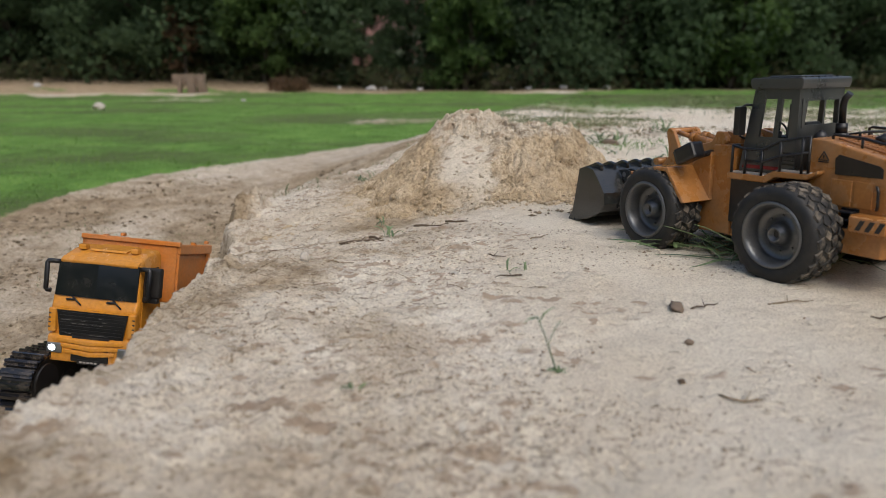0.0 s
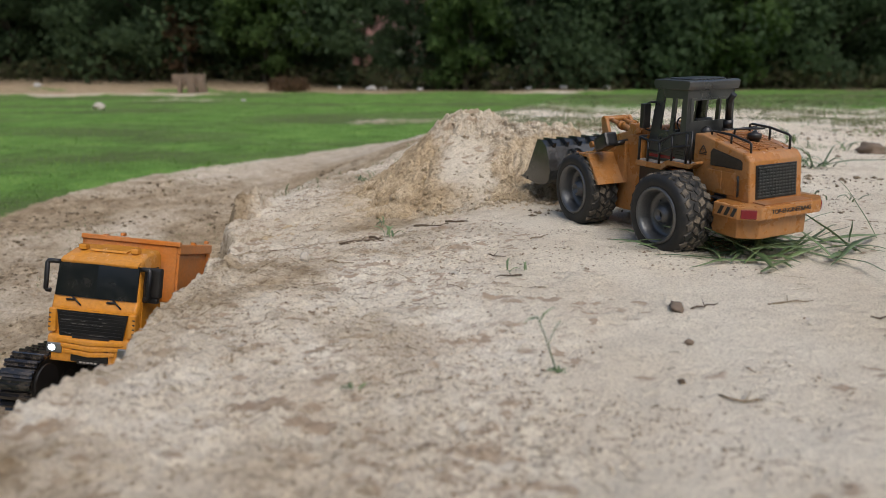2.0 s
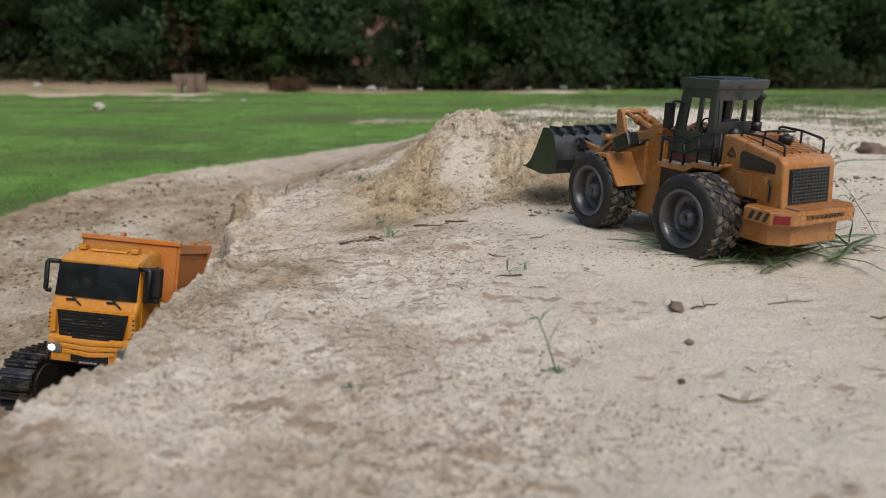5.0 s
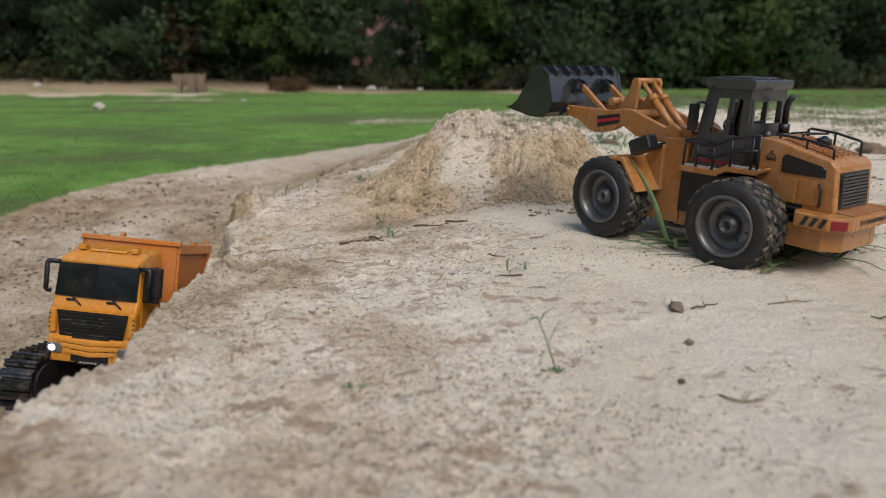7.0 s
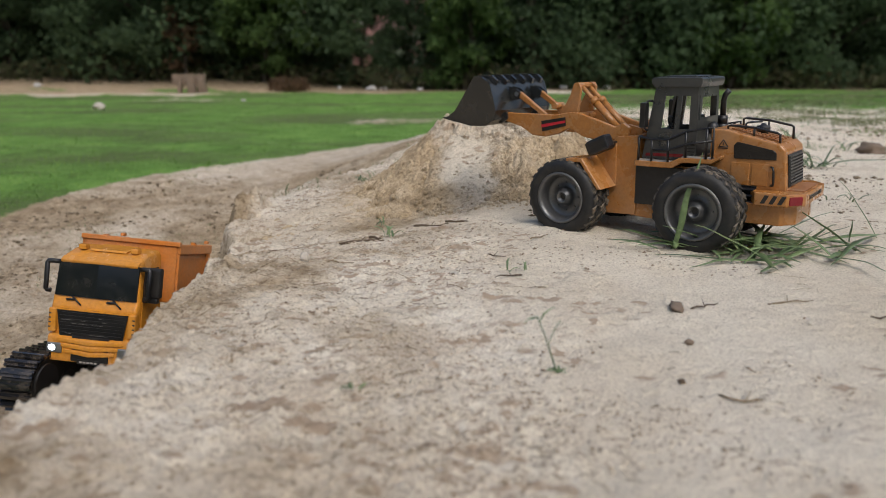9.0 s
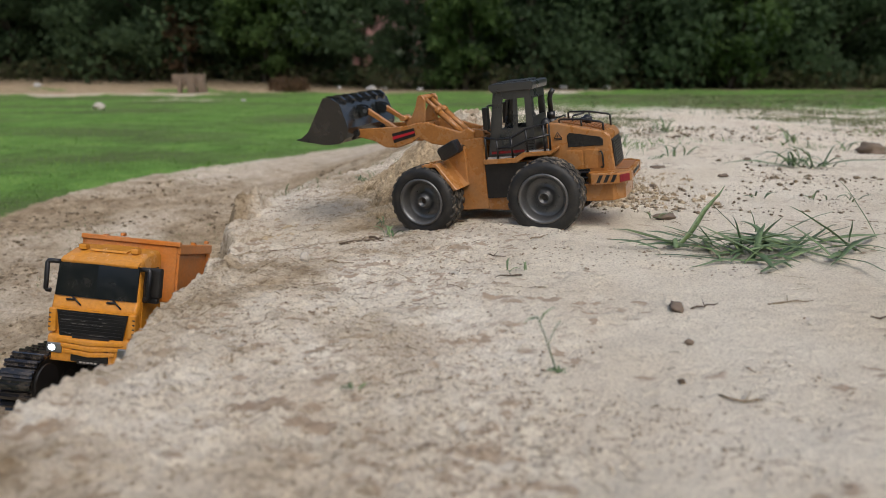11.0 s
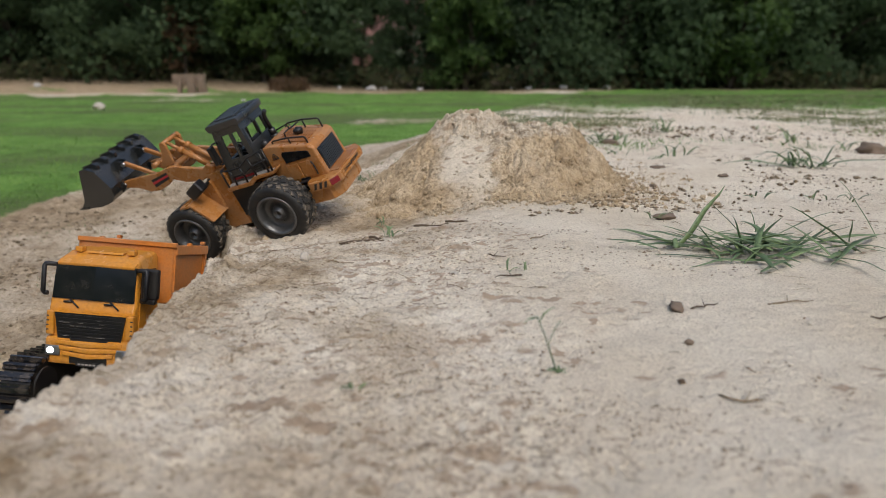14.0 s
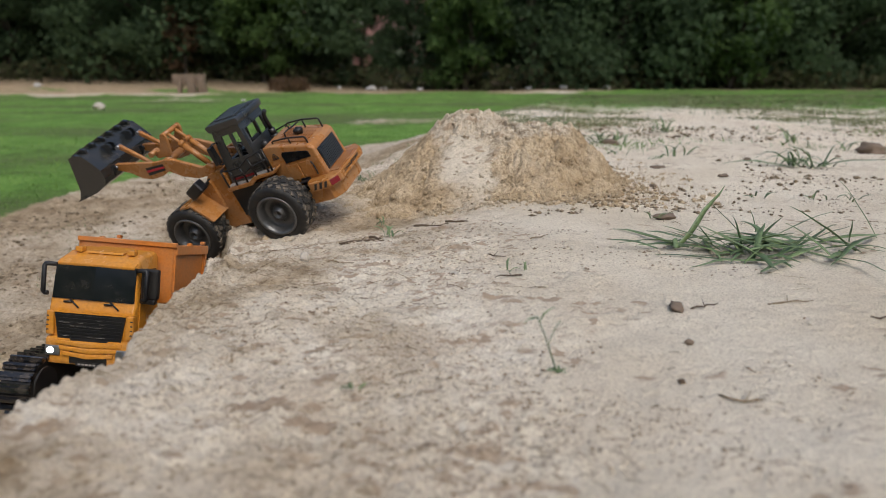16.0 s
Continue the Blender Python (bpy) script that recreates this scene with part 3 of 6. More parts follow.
def build_wheel(parent, side):
    """A wheel round its own axle; side is +1 for the left, whose dish faces +y."""
    hub = new("wheel")
    hub.parent = parent
    bm = bmesh.new()
    W = 0.040
    prof = [(0.026, 0.001), (0.029, 0.0035), (0.0345, 0.0035), (0.0385, 0.0010), (0.0395, -0.003), (0.0395, -W + 0.003), (0.0385, -W), (0.034, -W - 0.002), (0.026, -W - 0.001)]
    lathe(bm, [(r, y * side) for r, y in prof + prof[:1]], 48, None, (False, False))
    for f in bm.faces:
        f.smooth = True
    for v in bm.verts:
        v.co = Vector((v.co.x * GROW, v.co.y * NARROW, v.co.z * GROW))
    tyre = part("tyre", bm, MAT_RUBBER, hub)
    bm = bmesh.new()
    rng = random.Random(4)
    for k in range(24):
        for row, (ya, yb) in enumerate(((0.0002, -0.0098), (-0.0102, -0.0200), (-0.0204, -0.0300), (-0.0304, -W - 0.001))):
            a = (k + 0.5 * (row % 2)) * math.tau / 24
            wd = 0.0041
            ym, hl = (ya + yb) / 2 * side, abs(ya - yb) / 2
            tilt = (26 if row in (0, 3) else -26) * (1 if row < 2 else -1) * side + rng.uniform(-5, 5)
            m = Matrix.Rotation(-a, 4, "Y") @ Matrix.Translation((0.0387, ym, 0)) @ Matrix.Rotation(radians(tilt), 4, "X")
            r = bmesh.ops.create_cube(bm, size=1.0, matrix=m @ Matrix.Diagonal((0.0036, hl * 2, wd * 2, 1)))
            for vtx in r["verts"]:
                loc = m.inverted() @ vtx.co
                if loc.x > 0:
                    vtx.co = m @ Vector((loc.x, loc.y * 0.82, loc.z * 0.72))
    for v in bm.verts:
        v.co = Vector((v.co.x * GROW, v.co.y * NARROW, v.co.z * GROW))
    part("tread", bm, MAT_TREAD, tyre, "dusty chunky tread blocks")
    bm = bmesh.new()
    dish = [(0.0275, 0.002), (0.0268, 0.0035), (0.0250, 0.0035), (0.0240, 0.001), (0.0225, -0.001), (0.0222, -0.010), (0.0205, -0.0125), (0.0110, -0.0120), (0.0095, -0.0085), (0.0080, -0.0035), (0.0064, -0.0030), (0.0064, -0.0015), (0.0048, -0.0012), (0.0046, -0.006), (0.0001, -0.006)]
    lathe(bm, [(r, y * side) for r, y in dish], 40, None, (False, True))
    for f in bm.faces:
        f.smooth = True
    for v in bm.verts:
        v.co.x, v.co.z = v.co.x * GROW, v.co.z * GROW
    rim = part("rim", bm, MAT_RIM, hub, "dark silver dished rim")
    bm = bmesh.new()
    for k in range(8):
        a = k * math.tau / 8
        lathe(bm, [(0.0001, -0.0105 * side), (0.0011, -0.0107 * side), (0.0011, -0.0128 * side)], 8, Matrix.Translation((0.0155 * math.cos(a), 0, 0.0155 * math.sin(a))))
    part("bolts", bm, MAT_RIM, rim)
    bm = bmesh.new()
    lathe(bm, [(0.0030, -0.0055 * side), (0.0030, -0.0065 * side)], 16)
    part("axle_hole", bm, MAT_BLACK, rim)
    return hub


def build_loader():
    root = tagged(new("toy_wheel_loader"), "orange toy wheel loader with dark grey cab and bucket", "toy loader")
    # rear frame
    bm = bmesh.new()
    prism(bm, [(0.085, 0.020), (0.085, 0.078), (0.030, 0.078), (-0.005, 0.078), (-0.045, 0.062), (-0.06, 0.032), (0.0, 0.028), (0.03, 0.017)], -0.033, 0.033)
    soften(bm, 0.0012)
    chassis = part("rear_chassis", bm, MAT_ORANGE, root)
    for s in (1, -1):
        bm = bmesh.new()
        prism(bm, [(0.0795, 0.0345), (0.0795, 0.0765), (0.028, 0.0765), (0.030, 0.0351)], s * 0.0332, s * 0.0365)
        soften(bm, 0.0008)
        part("side_tank", bm, MAT_BLACK, chassis, "black recessed side panel")
    bm = bmesh.new()
    tube(bm, [(0.0, -0.06, 0.041), (0.0, 0.06, 0.041)], 0.006, 12)
    part("rear_axle", bm, MAT_BLACK, root)
    # bonnet
    bm = bmesh.new()
    prism(bm, [(0.002, 0.060), (0.002, 0.1185), (-0.010, 0.1185), (-0.064, 0.1055), (-0.0695, 0.1000), (-0.0735, 0.0600)], -0.034, 0.034)
    soften(bm, 0.0022, 3)
    hood = part("bonnet", bm, MAT_ORANGE, root)
    for s in (1, -1):
        bm = bmesh.new()
        prism(bm, [(-0.0225, 0.0900), (-0.0215, 0.1030), (-0.0245, 0.1066), (-0.0590, 0.0998), (-0.0618, 0.0975), (-0.0622, 0.0903)], s * 0.0338, s * 0.0350)
        soften(bm, 0.0004, 1)
        part("side_window", bm, MAT_GLASS, hood, "black glossy bonnet window")
        bm = bmesh.new()
        for x0, x1 in ((-0.020, -0.038), (-0.040, -0.0555)):
            prism(bm, [(x0, 0.0645), (x0, 0.0865), (x1, 0.0862), (x1, 0.0645)], s * 0.0338, s * 0.0347)
        soften(bm, 0.0004, 1)
        part("side_door", bm, MAT_ORANGE, hood)
        bm = bmesh.new()
        tube(bm, [(-0.0575, s * 0.0338, 0.0835), (-0.0600, s * 0.0370, 0.0835), (-0.0612, s * 0.0372, 0.080), (-0.0618, s * 0.0372, 0.069), (-0.0612, s * 0.0368, 0.0658), (-0.0590, s * 0.0338, 0.0655)], 0.0011)
        part("handle", bm, MAT_BLACK, hood, "black grab handle")
        bm = bmesh.new()
        tri = [(-0.0109, 0.1080), (-0.0066, 0.1010), (-0.0158, 0.1010)]
        for k in range(3):
            a, b = tri[k], tri[(k + 1) % 3]
            tube(bm, [(a[0], s * 0.0342, a[1]), (b[0], s * 0.0342, b[1])], 0.0005, 4)
        box(bm, -0.0110, s * 0.0342, 0.1037, 0.0008, 0.0006, 0.0030)
        box(bm, -0.0110, s * 0.0342, 0.0995, 0.0095, 0.0006, 0.0009)
        part("warning_sticker", bm, MAT_BLACK, hood)
        bm = bmesh.new()
        h = 0.0 if s > 0 else 0.004
        top = 0.1215 + h
        tube(bm, [(-0.0120, s * 0.025, 0.1165), (-0.0115, s * 0.025, top - 0.001), (-0.0140, s * 0.025, top), (-0.0370, s * 0.025, 0.1200 + h), (-0.0590, s * 0.025, 0.1155 + h), (-0.0612, s * 0.025, 0.1140 + h), (-0.0618, s * 0.025, 0.1050)], 0.0012)
        tube(bm, [(-0.0370, s * 0.025, 0.1200 + h), (-0.0372, s * 0.025, 0.1100)], 0.0011)
        part("bonnet_rail", bm, MAT_BLACK, hood, "black tubular bonnet rail")
    bm = bmesh.new()
    tube(bm, [(-0.030, -0.025, 0.1225), (-0.026, 0.006, 0.1235), (-0.024, 0.008, 0.1225), (-0.0235, 0.0085, 0.1140)], 0.0011)
    part("cross_rail", bm, MAT_BLACK, hood)
    bm = bmesh.new()
    for k in range(11):
        x = -0.016 - k * 0.0040
        z = 0.1172 - k * 0.0040 * 0.2407
        box(bm, x, 0, z + 0.0006, 0.0018, 0.040, 0.0016)
    for y in (-0.0105, 0.0, 0.0105, 0.0205, -0.0205):
        prism(bm, [(-0.0140, 0.1174), (-0.0140, 0.1190), (-0.0590, 0.1082), (-0.0590, 0.1066)], y - 0.0006, y + 0.0006)
    part("vent_grid", bm, MAT_VENT, hood, "brown slatted vent on the bonnet")
    bm = bmesh.new()
    up = Matrix.Translation((-0.0375, -0.004, 0.0)) @ Matrix.Rotation(radians(90), 4, "X")
    lathe(bm, [(0.0052, 0.108), (0.0052, 0.1145), (0.0066, 0.1147), (0.0067, 0.1186), (0.0060, 0.1198), (0.0032, 0.1205), (0.0018, 0.1224), (0.0001, 0.1226)], 20, up)
    for f in bm.faces:
        f.smooth = True
    part("filler_cap", bm, MAT_BLACK, hood, "black domed cap")
    # rear grille, leaning with the bonnet's end
    lean = Matrix.Translation((-0.0712, 0, 0.0795)) @ Matrix.Rotation(radians(5.5), 4, "Y")
    bm = bmesh.new()
    box(bm, -0.0007, 0, 0, 0.0016, 0.0525, 0.0318)
    bmesh.ops.transform(bm, matrix=lean, verts=bm.verts)
    soften(bm, 0.0005, 1)
    grille = part("rear_grille", bm, MAT_BLACK, hood, "black louvred radiator grille")
    bm = bmesh.new()
    for k in range(10):
        box(bm, -0.0019, 0, -0.0135 + k * 0.0030, 0.0012, 0.0490, 0.0013)
    for k in range(12):
        box(bm, -0.0022, -0.0231 + k * 0.0042, 0, 0.0008, 0.0006, 0.0285)
    bmesh.ops.transform(bm, matrix=lean, verts=bm.verts)
    part("louvres", bm, MAT_CAB, grille)
    for s in (1, -1):
        for k in range(3):
            bm = bmesh.new()
            box(bm, -0.0390, s * 0.0385, 0.0490 + k * 0.0062, 0.0140, 0.0100, 0.0016)
            soften(bm, 0.0005, 1)
            part("ladder_step", bm, MAT_BLACK, root, "black access step")
        bm = bmesh.new()
        box(bm, -0.0390, s * 0.0345, 0.0550, 0.0140, 0.0030, 0.0180)
        part("ladder_back", bm, MAT_BLACK, root)
    # counterweight
    bm = bmesh.new()
    plate(bm, [(-0.040, -0.034), (-0.0500, -0.054), (-0.0790, -0.0540), (-0.0925, -0.0385), (-0.0925, 0.0385), (-0.0790, 0.0540), (-0.0500, 0.0540), (-0.040, 0.034)], 0.0490, 0.0610)
    soften(bm, 0.0012)
    weight = part("counterweight", bm, MAT_ORANGE, root)
    bm = bmesh.new()
    plate(bm, [(-0.030, -0.033), (-0.0400, -0.0450), (-0.0720, -0.0450), (-0.0840, -0.0300), (-0.0840, 0.0300), (-0.0720, 0.0450), (-0.0400, 0.0450), (-0.030, 0.033)], 0.0285, 0.0488)
    soften(bm, 0.0012)
    part("lower_weight", bm, MAT_ORANGE, weight)
    bm = bmesh.new()
    plate(bm, [(-0.062, -0.028), (-0.0885, -0.030), (-0.0885, 0.030), (-0.062, 0.028)], 0.0608, 0.0622)
    part("rear_step", bm, MAT_VENT, weight, "dusty rear ledge")
    for s in (1, -1):
        for k in range(3):
            bm = bmesh.new()
            x = -0.0555 - k * 0.0078
            prism(bm, [(x, 0.0510), (x - 0.0040, 0.0510), (x - 0.0080, 0.0592), (x - 0.0040, 0.0592)], s * 0.0537, s * 0.0543)
            part("hazard_stripe", bm, MAT_BLACK, weight)
        bm = bmesh.new()
        box(bm, 0, 0, 0, 0.0138, 0.0016, 0.0082)
        soften(bm, 0.0004, 1)
        bmesh.ops.transform(bm, matrix=Matrix.Translation((-0.0858, s * 0.0464, 0.0545)) @ Matrix.Rotation(radians(s * 49), 4, "Z"), verts=bm.verts)
        part("tail_lamp", bm, MAT_RED, weight, "dark red tail lamp")
    lettering("TOP-ENGINEERING", 0.0058, Matrix.Translation((-0.0927, 0, 0.0555)) @ Matrix.Rotation(radians(-90), 4, "Z") @ Matrix.Rotation(radians(90), 4, "X"), MAT_BLACK, weight, bold=0.00005)
    # platform with steps and rails
    bm = bmesh.new()
    prism(bm, [(0.0785, 0.0768), (0.0785, 0.0828), (0.0400, 0.0828), (0.0290, 0.0885), (-0.0040, 0.0885), (-0.0125, 0.0925), (-0.0125, 0.0895), (-0.0030, 0.0835), (0.0270, 0.0830), (0.0370, 0.0768)], -0.0435, 0.0435)
    soften(bm, 0.0007, 1)
    plat = part("platform", bm, MAT_ORANGE, root)
    for s in (1, -1):
        bm = bmesh.new()
        for x0, x1, z in ((0.0765, 0.0405, 0.0832), (0.0275, -0.0030, 0.0889)):
            box(bm, (x0 + x1) / 2, s * 0.0375, z, abs(x0 - x1), 0.0095, 0.0012)
        part("tread_plate", bm, MAT_FLOOR, plat, "pale dusty step plate")
        y = s * 0.0425
        paths = [
            [(0.0755, y - s * 0.010, 0.1075), (0.0750, y - s * 0.002, 0.1080), (0.0740, y, 0.1080), (0.0745, y, 0.083)],
            [(0.0740, y, 0.1078), (0.0600, y, 0.1055), (0.0425, y, 0.1060), (0.0242, y, 0.1150), (-0.0035, y, 0.1205), (-0.0036, y, 0.0895)],
            [(0.0600, y, 0.1055), (0.0600, y, 0.083)], [(0.0425, y, 0.1060), (0.0420, y, 0.083)], [(0.0242, y, 0.1150), (0.0235, y, 0.0885)], [(0.0030, y, 0.1190), (0.0028, y, 0.0885)],
            [(0.0600, y, 0.0950), (0.0425, y, 0.0950), (0.0240, y, 0.1020), (-0.0035, y, 0.1070)]]
        for p in paths:
            bm = bmesh.new()
            tube(bm, p, 0.00135)
            part("guard_rail", bm, MAT_BLACK, plat, "black tubular guard rail")
    # cab
    cab = new("cab")
    cab.parent = root
    cab.matrix_basis = Matrix.Translation((0, 0, -0.0036)) @ Matrix.Diagonal((1, 1, 1.043, 1))
    for s in (1, -1):
        bm = bmesh.new()
        us = [0.0, 0.16, 0.36, 0.46, 0.74, 0.88, 1.0]
        vs = [0.0845, 0.1150, 0.1475, 0.1580]

        def place(u, v, w, s=s):
            k = (v - 0.0845) / 0.0735
            xr, xf = 0.0165 + 0.002 * k, 0.0745 - 0.0115 * k
            return (xr + (xf - xr) * u, s * (0.0325 - 0.0015 * k - w), v)

        panel(bm, us, vs, [(1, 1), (3, 1)], place, 0.0026)
        part("side_panel", bm, MAT_CAB, cab)
        bm = bmesh.new()
        prism(bm, [(0.030, 0.0875), (0.030, 0.0905), (0.0700, 0.0900), (0.0710, 0.0870)], s * 0.0322, s * 0.0330)
        part("red_stripe", bm, MAT_RED, cab)
        for k in range(4):
            bm = bmesh.new()
            box(bm, 0.0235, s * 0.0322, 0.0935 + k * 0.0032, 0.0110, 0.0016, 0.0011)
            part("side_vent", bm, MAT_BLACK, cab)
        bm = bmesh.new()
        tube(bm, [(0.0660, s * 0.0310, 0.1420), (0.0690, s * 0.0350, 0.1425), (0.0700, s * 0.0385, 0.1410), (0.0705, s * 0.0390, 0.1150), (0.0700, s * 0.0330, 0.1130)], 0.0012)
        arm_m = part("mirror_arm", bm, MAT_BLACK, cab)
        bm = bmesh.new()
        box(bm, 0.0715, s * 0.0392, 0.1285, 0.0065, 0.0095, 0.0250)
        soften(bm, 0.0012)
        part("mirror", bm, MAT_BLACK, arm_m, "black side mirror")
    bm = bmesh.new()
    panel(bm, [-0.0315, -0.0235, 0.0235, 0.0315], [0.0845, 0.1245, 0.1475, 0.1580], [(1, 1)], lambda u, v, w: (0.0165 + 0.002 * (v - 0.0845) / 0.0735 + w, u * (1 - 0.05 * (v - 0.0845) / 0.0735), v), 0.0026)
    part("rear_panel", bm, MAT_CAB, cab)
    bm = bmesh.new()
    panel(bm, [-0.0295, -0.0250, 0.0250, 0.0295], [0.1240, 0.1262, 0.1460, 0.1480], [(1, 1)], lambda u, v, w: (0.0170 - w + 0.002 * (v - 0.0845) / 0.0735, u * 0.92, v), 0.0012)
    part("window_surround", bm, MAT_CAB, cab)
    bm = bmesh.new()
    panel(bm, [-0.0315, -0.0260, 0.0, 0.0260, 0.0315], [0.0845, 0.1120, 0.1500, 0.1580], [(1, 1), (2, 1)], lambda u, v, w: (0.0745 - 0.0115 * (v - 0.0845) / 0.0735 - w, u * (1 - 0.05 * (v - 0.0845) / 0.0735), v), 0.0026)
    part("front_panel", bm, MAT_CAB, cab)
    bm = bmesh.new()
    prism(bm, [(0.0155, 0.1560), (0.0140, 0.1600), (0.0140, 0.1640), (0.0165, 0.1652), (0.0645, 0.1652), (0.0672, 0.1640), (0.0672, 0.1600), (0.0640, 0.1560)], -0.0338, 0.0338)
    soften(bm, 0.0005, 1)
    roof = part("roof", bm, MAT_CAB, cab, "dark grey cab roof with raised panel")
    bm = bmesh.new()
    plate(bm, [(0.024, -0.022), (0.057, -0.022), (0.057, 0.022), (0.024, 0.022)], 0.1648, 0.1668)
    soften(bm, 0.0008, 1)
    for k in range(6):
        for j in range(2):
            box(bm, 0.0190 + j * 0.043, -0.022 + k * 0.0088, 0.1655, 0.0022, 0.0050, 0.0012)
    part("roof_panel", bm, MAT_CAB, roof)
    bm = bmesh.new()
    box(bm, 0.045, 0, 0.0862, 0.050, 0.058, 0.0015)
    part("cab_floor", bm, MAT_BLACK, cab)
    bm = bmesh.new()
    box(bm, 0.034, 0, 0.0960, 0.018, 0.022, 0.018)
    box(bm, 0.027, 0, 0.1150, 0.006, 0.022, 0.026)
    soften(bm, 0.0025, 2)
    part("seat", bm, MAT_BLACK, cab)
    bm = bmesh.new()
    ring = [(0.056 + 0.003 * math.sin(a), 0.008 * math.cos(a), 0.1180 + 0.0075 * math.sin(a)) for a in np.linspace(0, math.tau, 15)]
    tube(bm, ring, 0.0009, 6)
    tube(bm, [(0.056, 0, 0.118), (0.063, 0, 0.100)], 0.0013, 6)
    box(bm, 0.0655, 0, 0.102, 0.008, 0.05, 0.020)
    part("steering_wheel", bm, MAT_BLACK, cab)
    # stack and intake behind the cab
    bm = bmesh.new()
    tube(bm, [(0.0068, -0.014, 0.112), (0.0068, -0.014, 0.1200)], 0.0062, 16)
    tube(bm, [(0.0068, -0.014, 0.1200), (0.0068, -0.014, 0.1285)], 0.0050, 16)
    tube(bm, [(0.0068, -0.014, 0.128), (0.0072, -0.014, 0.1440), (0.0058, -0.014, 0.1500), (0.0020, -0.014, 0.1545)], 0.0030, 12)
    part("exhaust_pipe", bm, MAT_BLACK, root, "black bent exhaust pipe")
    bm = bmesh.new()
    tube(bm, [(0.0072, 0.014, 0.112), (0.0072, 0.014, 0.1185), (0.0072, 0.014, 0.1215), (0.0072, 0.014, 0.1240)], [0.0058, 0.0058, 0.0046, 0.0015], 16)
    part("air_intake", bm, MAT_BLACK, root, "black round air intake")

    # front frame, hinged at the centre
    bm = bmesh.new()
    prism(bm, [(0.0770, 0.0215), (0.0770, 0.1085), (0.1010, 0.1065), (0.1110, 0.0970), (0.1150, 0.0500), (0.1660, 0.0460), (0.1660, 0.0330), (0.1190, 0.0200)], -0.0365, 0.0365)
    soften(bm, 0.0012)
    front = part("front_frame", shifted(bm, PIVOT), MAT_ORANGE, root)
    for s in (1, -1):
        bm = bmesh.new()
        prism(bm, [(0.1430, 0.0800), (0.1430, 0.0838), (0.1230, 0.0848), (0.1000, 0.0545), (0.0985, 0.0525), (0.1035, 0.0520), (0.1250, 0.0803)], s * 0.0360, s * 0.0745)
        prism(bm, [(0.1235, 0.0845), (0.0995, 0.0528), (0.0995, 0.1000), (0.1120, 0.0950)], s * 0.0360, s * 0.0410)
        soften(bm, 0.0007, 1)
        part("mudguard", shifted(bm, PIVOT), MAT_ORANGE, front)
        bm = bmesh.new()
        box(bm, 0, 0, 0, 0.0250, 0.0160, 0.0165)
        soften(bm, 0.0030, 2)
        box(bm, 0.0130, 0, 0, 0.0015, 0.0125, 0.0125)
        bmesh.ops.transform(bm, matrix=Matrix.Translation((0.1085, s * 0.0610, 0.0990)) @ Matrix.Rotation(radians(24), 4, "Y"), verts=bm.verts)
        part("work_light", shifted(bm, PIVOT), MAT_BLACK, front, "black boxy work light")
        bm = bmesh.new()
        tube(bm, [(0.1030, s * 0.035, 0.0990), (0.1050, s * 0.056, 0.0960)], 0.0028, 10)
        part("light_bracket", shifted(bm, PIVOT), MAT_BLACK, front)
        bm = bmesh.new()
        prism(bm, [(0.0800, 0.1060), (0.0800, 0.1150), (0.0950, 0.1190), (0.1080, 0.1120), (0.1080, 0.1020)], s * 0.020, s * 0.025)
        part("arm_bracket", shifted(bm, PIVOT), MAT_ORANGE, front)
    bm = bmesh.new()
    tube(bm, [(0.1466, -0.06, 0.041), (0.1466, 0.06, 0.041)], 0.006, 12)
    part("front_axle", shifted(bm, PIVOT), MAT_BLACK, front)
    for k in range(3):
        bm = bmesh.new()
        tube(bm, [(0.079, -0.008 + k * 0.007, 0.109), (0.086, -0.009 + k * 0.008, 0.113), (0.094, -0.010 + k * 0.009, 0.109)], 0.0014, 6)
        part("hose", shifted(bm, PIVOT), MAT_ORANGE, front)

    # lifting arms
    lift = new("lifting_arm")
    lift.parent = root
    prof = [(0.0900, 0.1060), (0.0880, 0.1160), (0.0960, 0.1210), (0.1060, 0.1160), (0.1520, 0.1298), (0.1640, 0.1300), (0.1830, 0.1262), (0.2500, 0.1262), (0.2565, 0.1240), (0.2578, 0.1185), (0.2540, 0.1160), (0.2300, 0.1100), (0.2140, 0.1010), (0.1950, 0.1000), (0.1760, 0.1050), (0.1640, 0.1115), (0.1450, 0.1030), (0.1180, 0.0990)]
    for s in (1, -1):
        bm = bmesh.new()
        prism(bm, prof, s * 0.0290, s * 0.0345)
        soften(bm, 0.0009, 1)
        beam = part("beam", shifted(bm, ARM), MAT_ORANGE, lift)
        bm = bmesh.new()
        prism(bm, [(0.2017, 0.1182), (0.1690, 0.1240), (0.1680, 0.1140), (0.2000, 0.1060)], s * 0.0344, s * 0.0349)
        part("black_decal", shifted(bm, ARM), MAT_BLACK, beam)
        bm = bmesh.new()
        prism(bm, [(0.2013, 0.1142), (0.1688, 0.1204), (0.1686, 0.1176), (0.2008, 0.1106)], s * 0.0348, s * 0.0352)
        part("red_decal", shifted(bm, ARM), MAT_RED_STRIPE, beam)
        bm = bmesh.new()
        tube(bm, [(PIN.x, s * 0.026, PIN.z), (PIN.x, s * 0.0375, PIN.z)], 0.0032, 12)
        part("pin", shifted(bm, ARM), MAT_PIN, beam, "steel pin head")
        # bell crank up to the top tube, eye and link to the bucket
        bm = bmesh.new()
